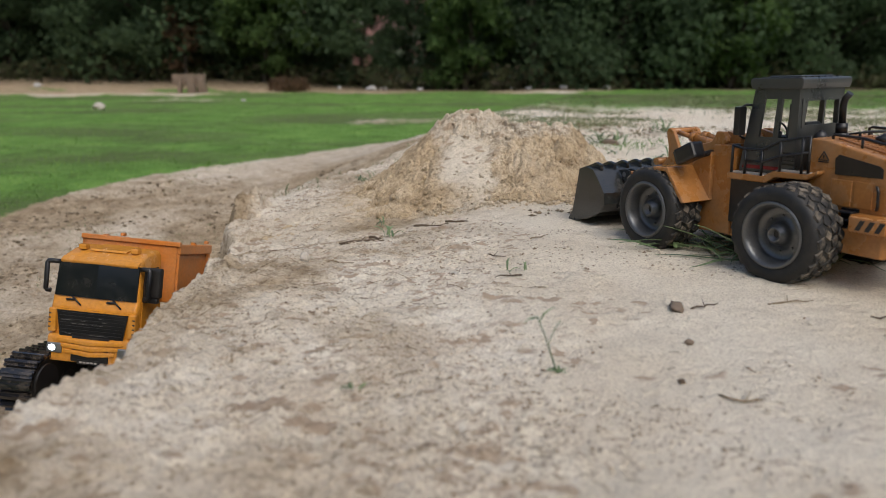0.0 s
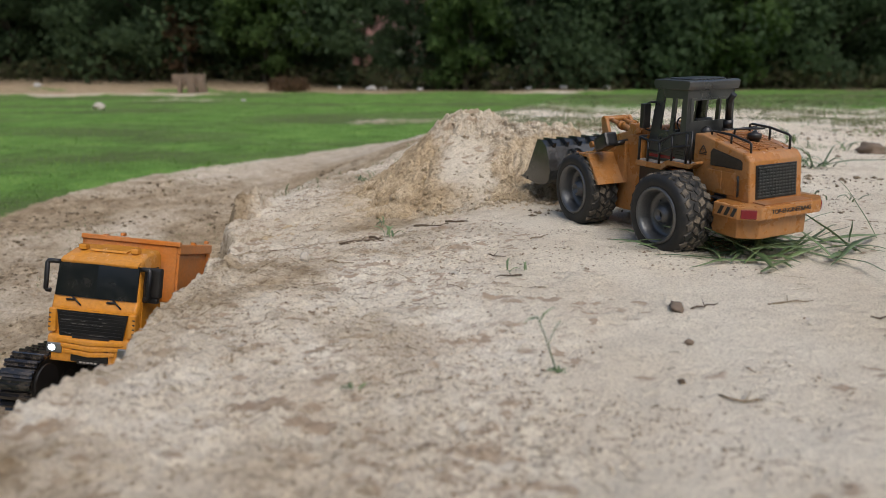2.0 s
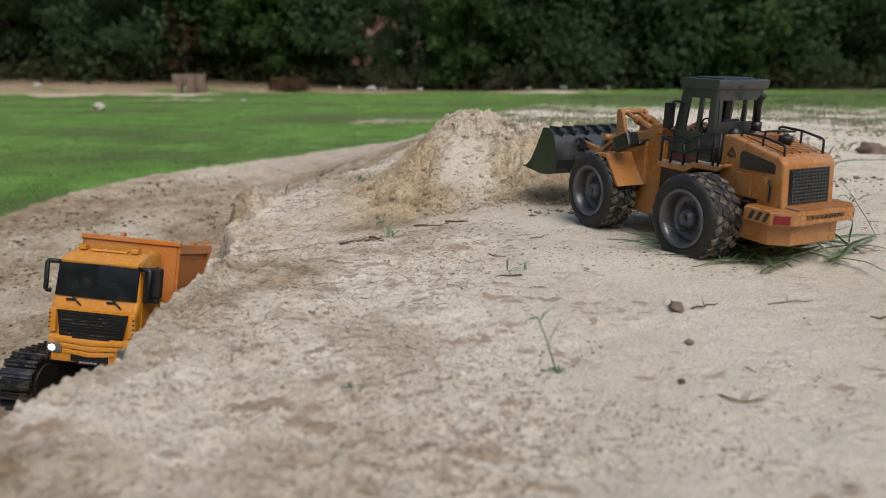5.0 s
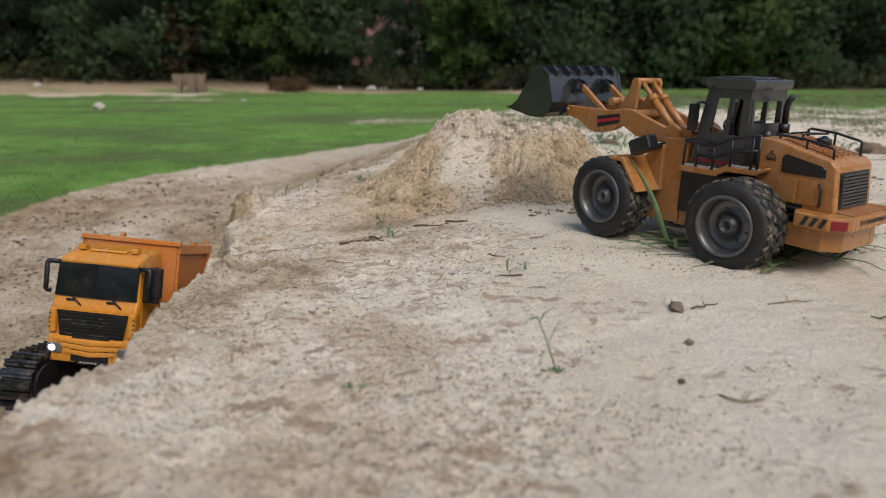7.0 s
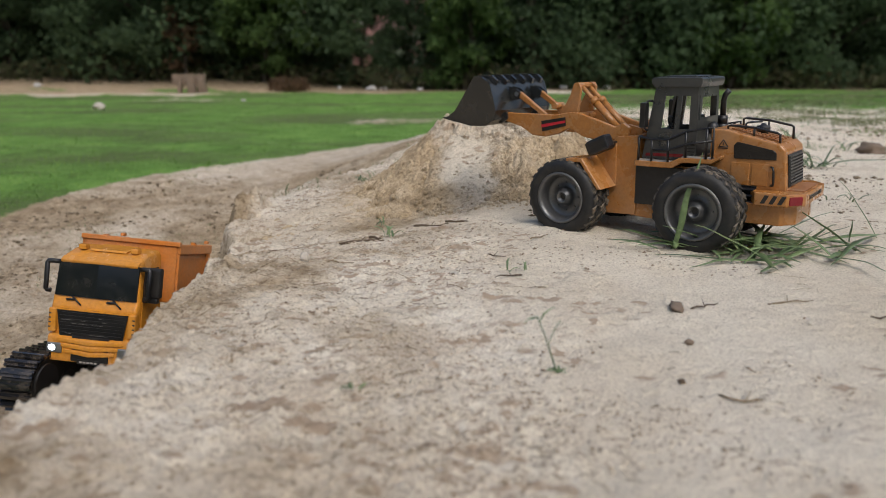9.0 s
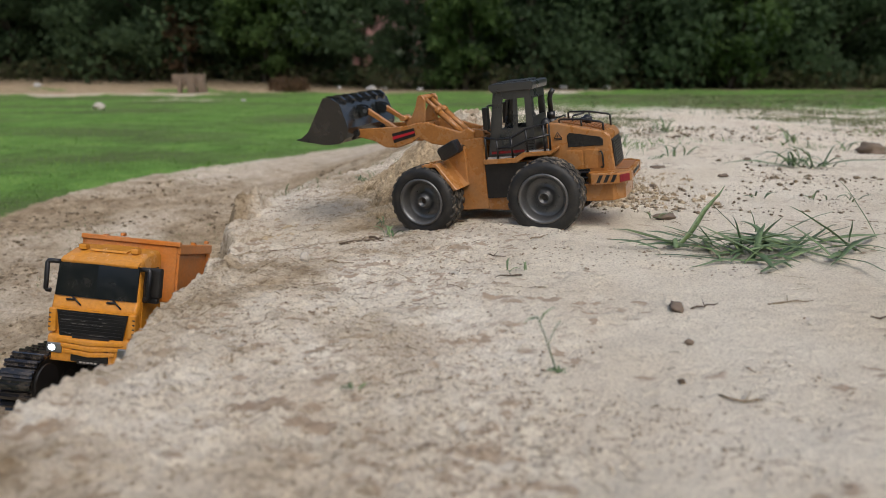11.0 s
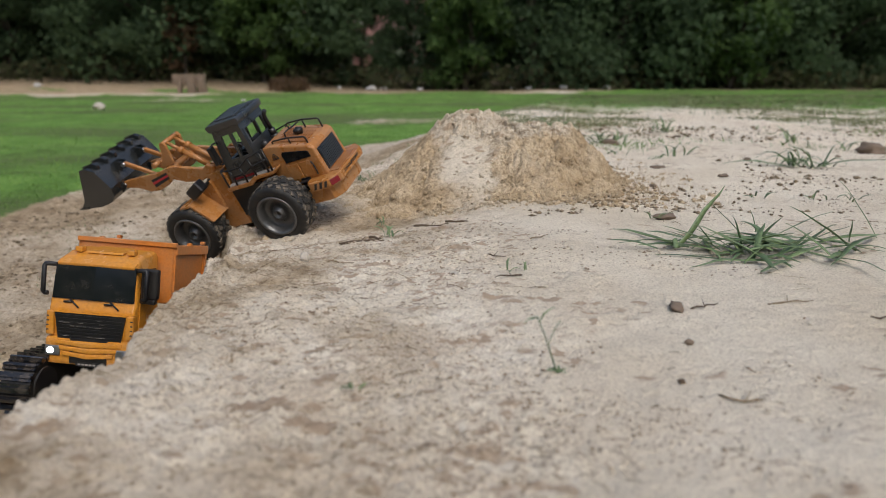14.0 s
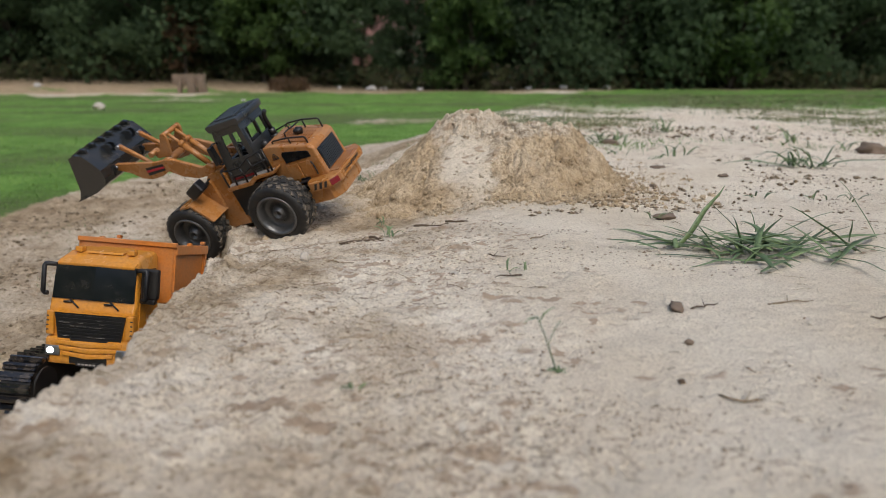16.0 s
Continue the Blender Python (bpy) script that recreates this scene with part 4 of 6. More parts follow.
        prism(bm, [(0.1860, 0.1250), (0.1925, 0.1330), (0.1905, 0.1395), (0.1850, 0.1400), (0.1800, 0.1360), (0.1730, 0.1480), (0.1685, 0.1615), (0.1620, 0.1625), (0.1590, 0.1570), (0.1620, 0.1290)], s * 0.0150, s * 0.0195)
        soften(bm, 0.0007, 1)
        part("bell_crank", shifted(bm, ARM), MAT_ORANGE, lift)
        bm = bmesh.new()
        tube(bm, [(0.1868, s * 0.0135, 0.1360), (0.1868, s * 0.0310, 0.1360)], 0.0038, 14)
        part("crank_eye", shifted(bm, ARM), MAT_ORANGE, lift)
        bm = bmesh.new()
        prism(bm, [(0.1990, 0.1190), (0.1960, 0.1225), (0.2385, 0.1505), (0.2440, 0.1510), (0.2450, 0.1460)], s * 0.0205, s * 0.0255)
        soften(bm, 0.0008, 1)
        link = part("link", shifted(bm, ARM), MAT_ORANGE, lift)
        bm = bmesh.new()
        tube(bm, [(0.2425, s * 0.0190, 0.1482), (0.2425, s * 0.0285, 0.1482)], 0.0030, 12)
        part("link_pin", shifted(bm, ARM), MAT_PIN, link, "steel pin head")
        bm = bmesh.new()
        tube(bm, [(0.1645, s * 0.0085, 0.1580), (0.1450, s * 0.0085, 0.1400)], 0.0026, 12)
        tube(bm, [(0.1470, s * 0.0085, 0.1420), (0.1100, s * 0.0085, 0.1070)], 0.0042, 12)
        tube(bm, [(0.1490, s * 0.0085, 0.1436), (0.1445, s * 0.0085, 0.1395)], 0.0052, 12)
        part("hydraulic_ram", shifted(bm, ARM), MAT_ORANGE, lift)
    bm = bmesh.new()
    tube(bm, [(0.1645, -0.0190, 0.1590), (0.1645, 0.0190, 0.1590)], 0.0036, 14)
    part("cross_tube", shifted(bm, ARM), MAT_ORANGE, lift)
    for x, z, r in ((0.1700, 0.1220, 0.0055), (0.0950, 0.1120, 0.0040)):
        bm = bmesh.new()
        tube(bm, [(x, -0.031, z), (x, 0.031, z)], r, 14)
        part("cross_tube", shifted(bm, ARM), MAT_ORANGE, lift)

    # bucket: curved shell, side plates, ribs over the back, cutting lip
    bucket = new("bucket")
    bucket.parent = root
    shell = [(0.3299, 0.1172), (0.2870, 0.1105), (0.2640, 0.1115), (0.2535, 0.1180), (0.2490, 0.1300), (0.2530, 0.1450), (0.2580, 0.1605), (0.2700, 0.1680), (0.2810, 0.1690)]
    inner = [(0.2800, 0.1668), (0.2715, 0.1655), (0.2605, 0.1590), (0.2555, 0.1445), (0.2518, 0.1300), (0.2555, 0.1200), (0.2650, 0.1140), (0.2870, 0.1130), (0.3299, 0.1184)]
    bm = bmesh.new()
    prism(bm, shell + inner, -0.0530, 0.0600)
    part("shell", shifted(bm, PIN), MAT_BUCKET, bucket)
    for s in (1, -1):
        bm = bmesh.new()
        prism(bm, [(0.3280, 0.1170), (0.2870, 0.1100), (0.2640, 0.1110), (0.2530, 0.1176), (0.2484, 0.1300), (0.2524, 0.1452), (0.2576, 0.1610), (0.2698, 0.1687), (0.2815, 0.1697), (0.2960, 0.1490), (0.3120, 0.1270)], s * 0.0560 + 0.0035, s * 0.0590 + 0.0035)
        part("side_plate", shifted(bm, PIN), MAT_BUCKET, bucket)
        for y in (0.026, 0.0385):
            bm = bmesh.new()
            prism(bm, [(0.2475, 0.1190), (0.2480, 0.1245), (0.2560, 0.1290), (0.2600, 0.1130), (0.2550, 0.1140)], s * (y - 0.001), s * (y + 0.001))
            part("lug", shifted(bm, PIN), MAT_BUCKET, bucket)
        for y in (0.0185, 0.0275):
            bm = bmesh.new()
            prism(bm, [(0.2490, 0.1400), (0.2385, 0.1450), (0.2375, 0.1510), (0.2430, 0.1545), (0.2550, 0.1570)], s * (y - 0.0009), s * (y + 0.0009))
            part("link_lug", shifted(bm, PIN), MAT_BUCKET, bucket)
    for k in range(6):
        y = -0.045 + k * 0.0192
        bm = bmesh.new()
        prism(bm, [(0.2570, 0.1590), (0.2545, 0.1650), (0.2620, 0.1705), (0.2835, 0.1712), (0.2820, 0.1690), (0.2700, 0.1685), (0.2590, 0.1620)], y - 0.0022, y + 0.0022)
        part("rib", shifted(bm, PIN), MAT_BUCKET, bucket)
    bm = bmesh.new()
    prism(bm, [(0.3315, 0.1178), (0.3300, 0.1188), (0.3120, 0.1175), (0.3120, 0.1140)], -0.0560, 0.0635)
    part("cutting_lip", shifted(bm, PIN), MAT_BUCKET, bucket)

    wheels = []
    for end in ("rear", "front"):
        for s in (1, -1):
            wheels.append((end, s, build_wheel(root, s)))
    return root, front, lift, bucket, wheels


loader, loader_front, loader_arm, loader_bucket, loader_wheels = build_loader()


# ---- toy dump truck on tracks; local x forward, y to its left, z up ----
def build_truck():
    root = tagged(new("toy_dump_truck"), "yellow toy dump truck with orange bed on black tracks", "toy truck")
    cab = new("cab")
    cab.parent = root
    bm = bmesh.new()
    vs = prism(bm, [(0.0100, 0.0380), (0.0125, 0.0700), (0.0095, 0.0780), (0.0055, 0.1135), (-0.0010, 0.1205), (-0.0140, 0.1255), (-0.0420, 0.1285), (-0.0470, 0.1230), (-0.0480, 0.0300)], -0.0425, 0.0425)
    for v in vs:
        if v.co.z > 0.1:
            v.co.y *= 1 - 0.13 * (v.co.z - 0.1) / 0.03
    soften(bm, 0.0038, 3)
    for f in bm.faces:
        f.smooth = True
    part("cab_shell", bm, MAT_YELLOW, cab)
    bm = bmesh.new()
    prism(bm, [(0.0140, 0.0155), (0.0150, 0.0410), (0.0100, 0.0430), (-0.0350, 0.0400), (-0.0350, 0.0200)], -0.0432, 0.0432)
    soften(bm, 0.0030, 2)
    bumper = part("bumper", bm, MAT_YELLOW, cab)
    for k, z in enumerate((0.0372, 0.0318, 0.0262)):
        bm = bmesh.new()
        w = 0.033 - 0.004 * k
        plate(bm, [(0.0130, -w), (0.0160, -w), (0.0180, 0.0), (0.0160, w), (0.0130, w)], z - 0.0021, z + 0.0021)
        for v in bm.verts:
            v.co.z += 0.0022 * (abs(v.co.y) / w) - 0.0014
        soften(bm, 0.0010, 2)
        part("bumper_ridge", bm, MAT_YELLOW, bumper)
    bm = bmesh.new()
    box(bm, 0.0152, 0.0, 0.0172, 0.0014, 0.0220, 0.0042)
    plate_ob = part("number_plate", bm, MAT_BLACK, bumper, "small dark number plate")
    for k in range(5):
        bm = bmesh.new()
        box(bm, 0.0160, -0.0075 + k * 0.0037, 0.0172, 0.0006, 0.0024, 0.0016)
        part("plate_bar", bm, MAT_FLOOR, plate_ob)
    # windscreen follows the raked front
    bm = bmesh.new()
    panel(bm, [-0.0398, 0.0, 0.0398], [0.0800, 0.0960, 0.1142], [], lambda u, v, w: (0.0098 - (v - 0.0780) * 0.1127 + w - 0.0008 + 0.0012 * (1 - (u / 0.04) ** 2), u * (1.02 - 0.02 * (v - 0.08) / 0.03), v), 0.0016)
    part("windscreen", bm, MAT_GLASS, cab, "black glossy windscreen")
    for s in (1, -1):
        bm = bmesh.new()
        prism(bm, [(0.0010, 0.0820), (-0.0020, 0.1090), (-0.0200, 0.1120), (-0.0300, 0.1120), (-0.0300, 0.0820)], s * 0.0415, s * 0.0432)
        part("side_window", bm, MAT_GLASS, cab)
        bm = bmesh.new()
        prism(bm, [(0.0020, 0.0350), (0.0030, 0.0790), (0.0010, 0.0800), (-0.0330, 0.0800), (-0.0330, 0.0350)], s * 0.0422, s * 0.0436)
        soften(bm, 0.0005, 1)
        part("door", bm, MAT_YELLOW, cab)
        bm = bmesh.new()
        box(bm, 0.0105, s * 0.0395, 0.0560, 0.0085, 0.0075, 0.0240)
        soften(bm, 0.0018, 2)
        part("corner_vent", bm, MAT_YELLOW, cab)
        for k in range(4):
            bm = bmesh.new()
            box(bm, 0.0144, s * 0.0414, 0.0490 + k * 0.0045, 0.0008, 0.0024, 0.0014)
            part("vent_slot", bm, MAT_BLACK, cab)
        bm = bmesh.new()
        box(bm, 0.0132, s * 0.0350, 0.0290, 0.0056, 0.0150, 0.0100)
        soften(bm, 0.0012, 2)
        lamp = part("headlight", bm, MAT_PIN, bumper, "clear headlight housing")
        bm = bmesh.new()
        bmesh.ops.create_uvsphere(bm, u_segments=14, v_segments=8, radius=1.0, matrix=Matrix.Translation((0.0146, s * 0.0370, 0.0290)) @ Matrix.Diagonal((0.0024, 0.0046, 0.0038, 1)))
        part("bulb", bm, MAT_LIT if s < 0 else MAT_PIN, lamp, "lit white bulb" if s < 0 else "unlit clear bulb")
        # mirrors on loop brackets
        bm = bmesh.new()
        tube(bm, [(0.0050, s * 0.0400, 0.1120), (0.0070, s * 0.0450, 0.1125), (0.0075, s * 0.0505, 0.1122), (0.0080, s * 0.0512, 0.1105), (0.0085, s * 0.0512, 0.0850), (0.0080, s * 0.0500, 0.0835), (0.0075, s * 0.0465, 0.0835)], 0.0023, 8)
        br = part("mirror_bracket", bm, MAT_BLACK, cab, "black mirror bracket")
        if s > 0:
            bm = bmesh.new()
            box(bm, -0.0010, 0.0515, 0.0990, 0.0080, 0.0165, 0.0300)
            soften(bm, 0.0026, 3)
            lower = bmesh.new()
            box(lower, -0.0010, 0.0500, 0.0815, 0.0070, 0.0150, 0.0050)
            soften(lower, 0.0015, 2)
            part("lower_mirror", lower, MAT_BLACK, br)
            part("mirror", bm, MAT_BLACK, br, "black door mirror")
        bm = bmesh.new()
        tube(bm, [(0.0118, s * 0.020 - 0.008, 0.0770), (0.0112, s * 0.020, 0.0772)], 0.0011, 6)
        tube(bm, [(0.0118, s * 0.020 - 0.002, 0.0800), (0.0125, s * 0.020 + 0.007, 0.0720)], 0.0008, 6)
        part("wiper", bm, MAT_BLACK, cab)
        bm = bmesh.new()
        box(bm, -0.0120, s * 0.0265, 0.1275, 0.0090, 0.0075, 0.0055)
        soften(bm, 0.0014, 2)
        part("roof_beacon", bm, MAT_YELLOW, cab)
    bm = bmesh.new()
    prism(bm, [(-0.008, 0.1245), (-0.0095, 0.1265), (-0.036, 0.1300), (-0.038, 0.1275)], -0.0185, 0.0185)
    soften(bm, 0.0008, 2)
    part("roof_hatch", bm, MAT_YELLOW, cab)
    bm = bmesh.new()
    prism(bm, [(0.0075, 0.1120), (0.0085, 0.1150), (0.0020, 0.1190), (-0.0020, 0.1170)], -0.0385, 0.0385)
    soften(bm, 0.0012, 2)
    part("sun_visor", bm, MAT_YELLOW, cab)
    bm = bmesh.new()
    prism(bm, [(0.0128, 0.0405), (0.0138, 0.0415), (0.0142, 0.0660), (0.0128, 0.0670)], -0.0350, 0.0350)
    for v in bm.verts:
        v.co.y *= 0.89 + 0.11 * (v.co.z - 0.04) / 0.026
    grille = part("grille", bm, MAT_BLACK, cab, "black slatted grille with scratched edges")
    rng = random.Random(8)
    for k in range(7):
        bm = bmesh.new()
        w = 0.030 + 0.0033 * k / 6
        plate(bm, [(0.0136, -w), (0.0146, -w), (0.0152, 0.0), (0.0146, w), (0.0136, w)], 0.0434 + k * 0.0033, 0.0434 + k * 0.0033 + 0.0016)
        part("slat", bm, MAT_BLACK, grille)
    for k in range(12):
        bm = bmesh.new()
        y = rng.uniform(-0.028, 0.022)
        box(bm, 0.0151, y, 0.0442 + rng.randrange(7) * 0.0033, 0.0006, rng.uniform(0.003, 0.012), 0.00018)
        part("scratch", bm, MAT_FLOOR, grille)
    bm = bmesh.new()
    for z in (0.0398, 0.0672):
        box(bm, 0.0135, 0, z, 0.0016, 0.072 if z > 0.05 else 0.064, 0.0014)
    part("grille_trim", bm, MAT_YELLOW, cab)
    # chassis
    bm = bmesh.new()
    box(bm, -0.060, 0, 0.030, 0.150, 0.040, 0.028)
    soften(bm, 0.002, 1)
    part("chassis", bm, MAT_BLACK, root)
    # tipping bed
    bed = new("dump_bed")
    bed.parent = root
    bm = bmesh.new()
    box(bm, -0.101, 0, 0.0740, 0.088, 0.098, 0.0040)
    part("bed_floor", bm, MAT_BED, bed)
    bm = bmesh.new()
    prism(bm, [(-0.0540, 0.0720), (-0.0560, 0.1345), (-0.0600, 0.1345), (-0.0600, 0.0720)], -0.0500, 0.0500)
    soften(bm, 0.0008, 1)
    part("front_wall", bm, MAT_BED, bed)
    bm = bmesh.new()
    prism(bm, [(-0.0535, 0.1320), (-0.0535, 0.1372), (-0.0590, 0.1372), (-0.0610, 0.1330)], -0.0535, 0.0535)
    soften(bm, 0.0008, 1)
    part("front_rail", bm, MAT_BED, bed)
    for s in (1, -1):
        bm = bmesh.new()
        prism(bm, [(-0.0580, 0.0740), (-0.0580, 0.1325), (-0.1480, 0.1275), (-0.1480, 0.0800)], s * 0.0455, s * 0.0482)
        part("side_wall", bm, MAT_BED, bed)
        bm = bmesh.new()
        prism(bm, [(-0.0570, 0.1240), (-0.0570, 0.1345), (-0.1490, 0.1300), (-0.1490, 0.1200)], s * 0.0450, s * 0.0535)
        soften(bm, 0.0006, 1)
        part("side_rail", bm, MAT_BED, bed)
        bm = bmesh.new()
        prism(bm, [(-0.0570, 0.0730), (-0.0570, 0.0800), (-0.1450, 0.0830), (-0.1450, 0.0760)], s * 0.0480, s * 0.0525)
        part("lower_rail", bm, MAT_BED, bed)
        bm = bmesh.new()
        prism(bm, [(-0.0640, 0.0840), (-0.0640, 0.1205), (-0.0665, 0.1230), (-0.1420, 0.1185), (-0.1440, 0.1160), (-0.1440, 0.0860)], s * 0.0478, s * 0.0490)
        soften(bm, 0.0004, 1)
        part("side_panel", bm, MAT_BED, bed)
        for x in (-0.0600, -0.1455):
            bm = bmesh.new()
            prism(bm, [(x + 0.0025, 0.0760), (x + 0.0025, 0.1300), (x - 0.0025, 0.1300), (x - 0.0025, 0.0760)], s * 0.0480, s * 0.0523)
            part("side_post", bm, MAT_BED, bed)
        for x in (-0.1000, -0.1400):
            bm = bmesh.new()
            tube(bm, [(x - 0.004, s * 0.0500, 0.1330), (x + 0.004, s * 0.0500, 0.1335)], 0.0020, 10)
            part("rope_hook", bm, MAT_BED, bed)
    bm = bmesh.new()
    prism(bm, [(-0.1425, 0.0760), (-0.1425, 0.1270), (-0.1465, 0.1270), (-0.1465, 0.0760)], -0.0480, 0.0480)
    soften(bm, 0.0006, 1)
    part("tailgate", bm, MAT_BED, bed)
    # track units
    for s in (1, -1):
        track = new("track")
        track.parent = root
        y0 = s * 0.0540
        bm = bmesh.new()
        R, xa, xb, zc = 0.0245, 0.018, -0.108, -0.006
        out = [(xa + R * math.sin(a), zc + R * math.cos(a)) for a in np.linspace(0, math.pi, 13)] + [(xb - R * math.sin(a), zc - R * math.cos(a)) for a in np.linspace(0, math.pi, 13)]
        prism(bm, out, y0 - 0.0145, y0 + 0.0145)
        part("belt", bm, MAT_RUBBER, track)
        for x in (xa, -0.020, -0.065, xb):
            bm = bmesh.new()
            r = 0.019 if x in (xa, xb) else 0.014
            tube(bm, [(x, y0 - 0.0165, zc - (0.0245 - r - 0.002 if r < 0.015 else 0)), (x, y0 + 0.0165, zc - (0.0245 - r - 0.002 if r < 0.015 else 0))], r, 20)
            part("road_wheel", bm, MAT_BLACK, track)
        per = 2 * (xa - xb) + math.tau * R
        n = 40
        link_me = None
        for k in range(n):
            d = per * k / n
            L = xa - xb
            if d < L:
                p, ang = (xb + d, zc + R), 0.0
            elif d < L + math.pi * R:
                a = (d - L) / R
                p, ang = (xa + R * math.sin(a), zc + R * math.cos(a)), a
            elif d < 2 * L + math.pi * R:
                p, ang = (xa - (d - L - math.pi * R), zc - R), math.pi
            else:
                a = (d - 2 * L - math.pi * R) / R
                p, ang = (xb - R * math.sin(a), zc - R * math.cos(a)), math.pi + a
            if link_me is None:
                bm = bmesh.new()
                box(bm, 0, 0, 0.0012, 0.0082, 0.0320, 0.0030)
                box(bm, 0, 0, 0.0036, 0.0026, 0.0320, 0.0034)
                ob = part("track_link", bm, MAT_TRACK, track)
                link_me = ob.data
            else:
                ob = new("track_link", link_me)
                ob.parent = track
            ob.matrix_basis = Matrix.Translation((p[0], y0, p[1])) @ Matrix.Rotation(ang, 4, "Y")
    return root


truck = build_truck()


# ---- trees and distance ----
def leaf_quads(rng, centres, radii, count, size):
    """Small leaf cards, two triangles each, thrown over clumps."""
    pick = rng.integers(0, len(centres), count)
    d = rng.normal(size=(count, 3))
    d /= np.linalg.norm(d, axis=1)[:, None]
    rad = radii[pick][:, None] * rng.uniform(0.55, 1.05, (count, 1)) * np.array([1.0, 1.0, 0.75])
    c = centres[pick] + d * rad
    t1 = rng.normal(size=(count, 3))
    t1[:, 2] -= 0.6
    t1 /= np.linalg.norm(t1, axis=1)[:, None]
    t2 = np.cross(t1, d + 0.3 * rng.normal(size=(count, 3)))
    t2 /= np.linalg.norm(t2, axis=1)[:, None] + 1e-6
    s = (size * rng.uniform(0.6, 1.4, count))[:, None]
    n = np.cross(t1, t2)
    v = np.stack([c, c + t1 * s * 0.5 + t2 * s * 0.28 + n * s * 0.06, c + t1 * s, c + t1 * s * 0.5 - t2 * s * 0.28 + n * s * 0.06], 1).reshape(-1, 3)
    f = np.arange(count * 4).reshape(-1, 4)
    return v, f


def build_tree(seed, height, spread, leaves, material, label, low=0.05):
    rng = np.random.default_rng(seed)
    tree = tagged(new("tree"), label, "tree")
    bm = bmesh.new()
    base = Vector((0, 0, -0.1))
    lean = Vector((rng.uniform(-0.12, 0.12), rng.uniform(-0.1, 0.1), 1))
    top = height * 0.75
    pts = [base + lean * top * k / 6 + Vector((rng.normal() * 0.03, rng.normal() * 0.03, 0)) for k in range(7)]
    r0 = 0.035 + 0.014 * height
    tube(bm, pts, [r0 * (1 - 0.12 * k) for k in range(7)], 8)
    tips = []
    for k in range(12):
        p = pts[1 + k % 5]
        a = rng.uniform(0, math.tau)
        ln = spread * rng.uniform(0.4, 0.9)
        q = p + Vector((math.cos(a) * ln, math.sin(a) * ln, rng.uniform(0.0, 0.9) * ln))
        mid = (p + q) / 2 + Vector((0, 0, 0.12 * ln))
        tube(bm, [p, mid, q], [r0 * 0.4, r0 * 0.25, r0 * 0.1], 6)
        tips += [q, mid]
    part("trunk", bm, MAT_BARK, tree, "grey-brown trunk and limbs", True)
    cen = [np.array(t) for t in tips]
    for k in range(60):
        a, rr = rng.uniform(0, math.tau), spread * math.sqrt(rng.uniform(0.1, 1))
        z = rng.uniform(low, height) ** 1.0
        rr *= 0.75 + 0.35 * math.sin(math.pi * min(1, z / height))
        cen.append(np.array([rr * math.cos(a), rr * math.sin(a), z]))
    cen = np.array(cen)
    rad = rng.uniform(0.16, 0.40, len(cen)) * spread
    v, f = leaf_quads(rng, cen, rad, int(leaves * 1.5), 0.078)
    ob = new("crown", raw_mesh("crown", v, f, material))
    ob.parent = tree
    return tree


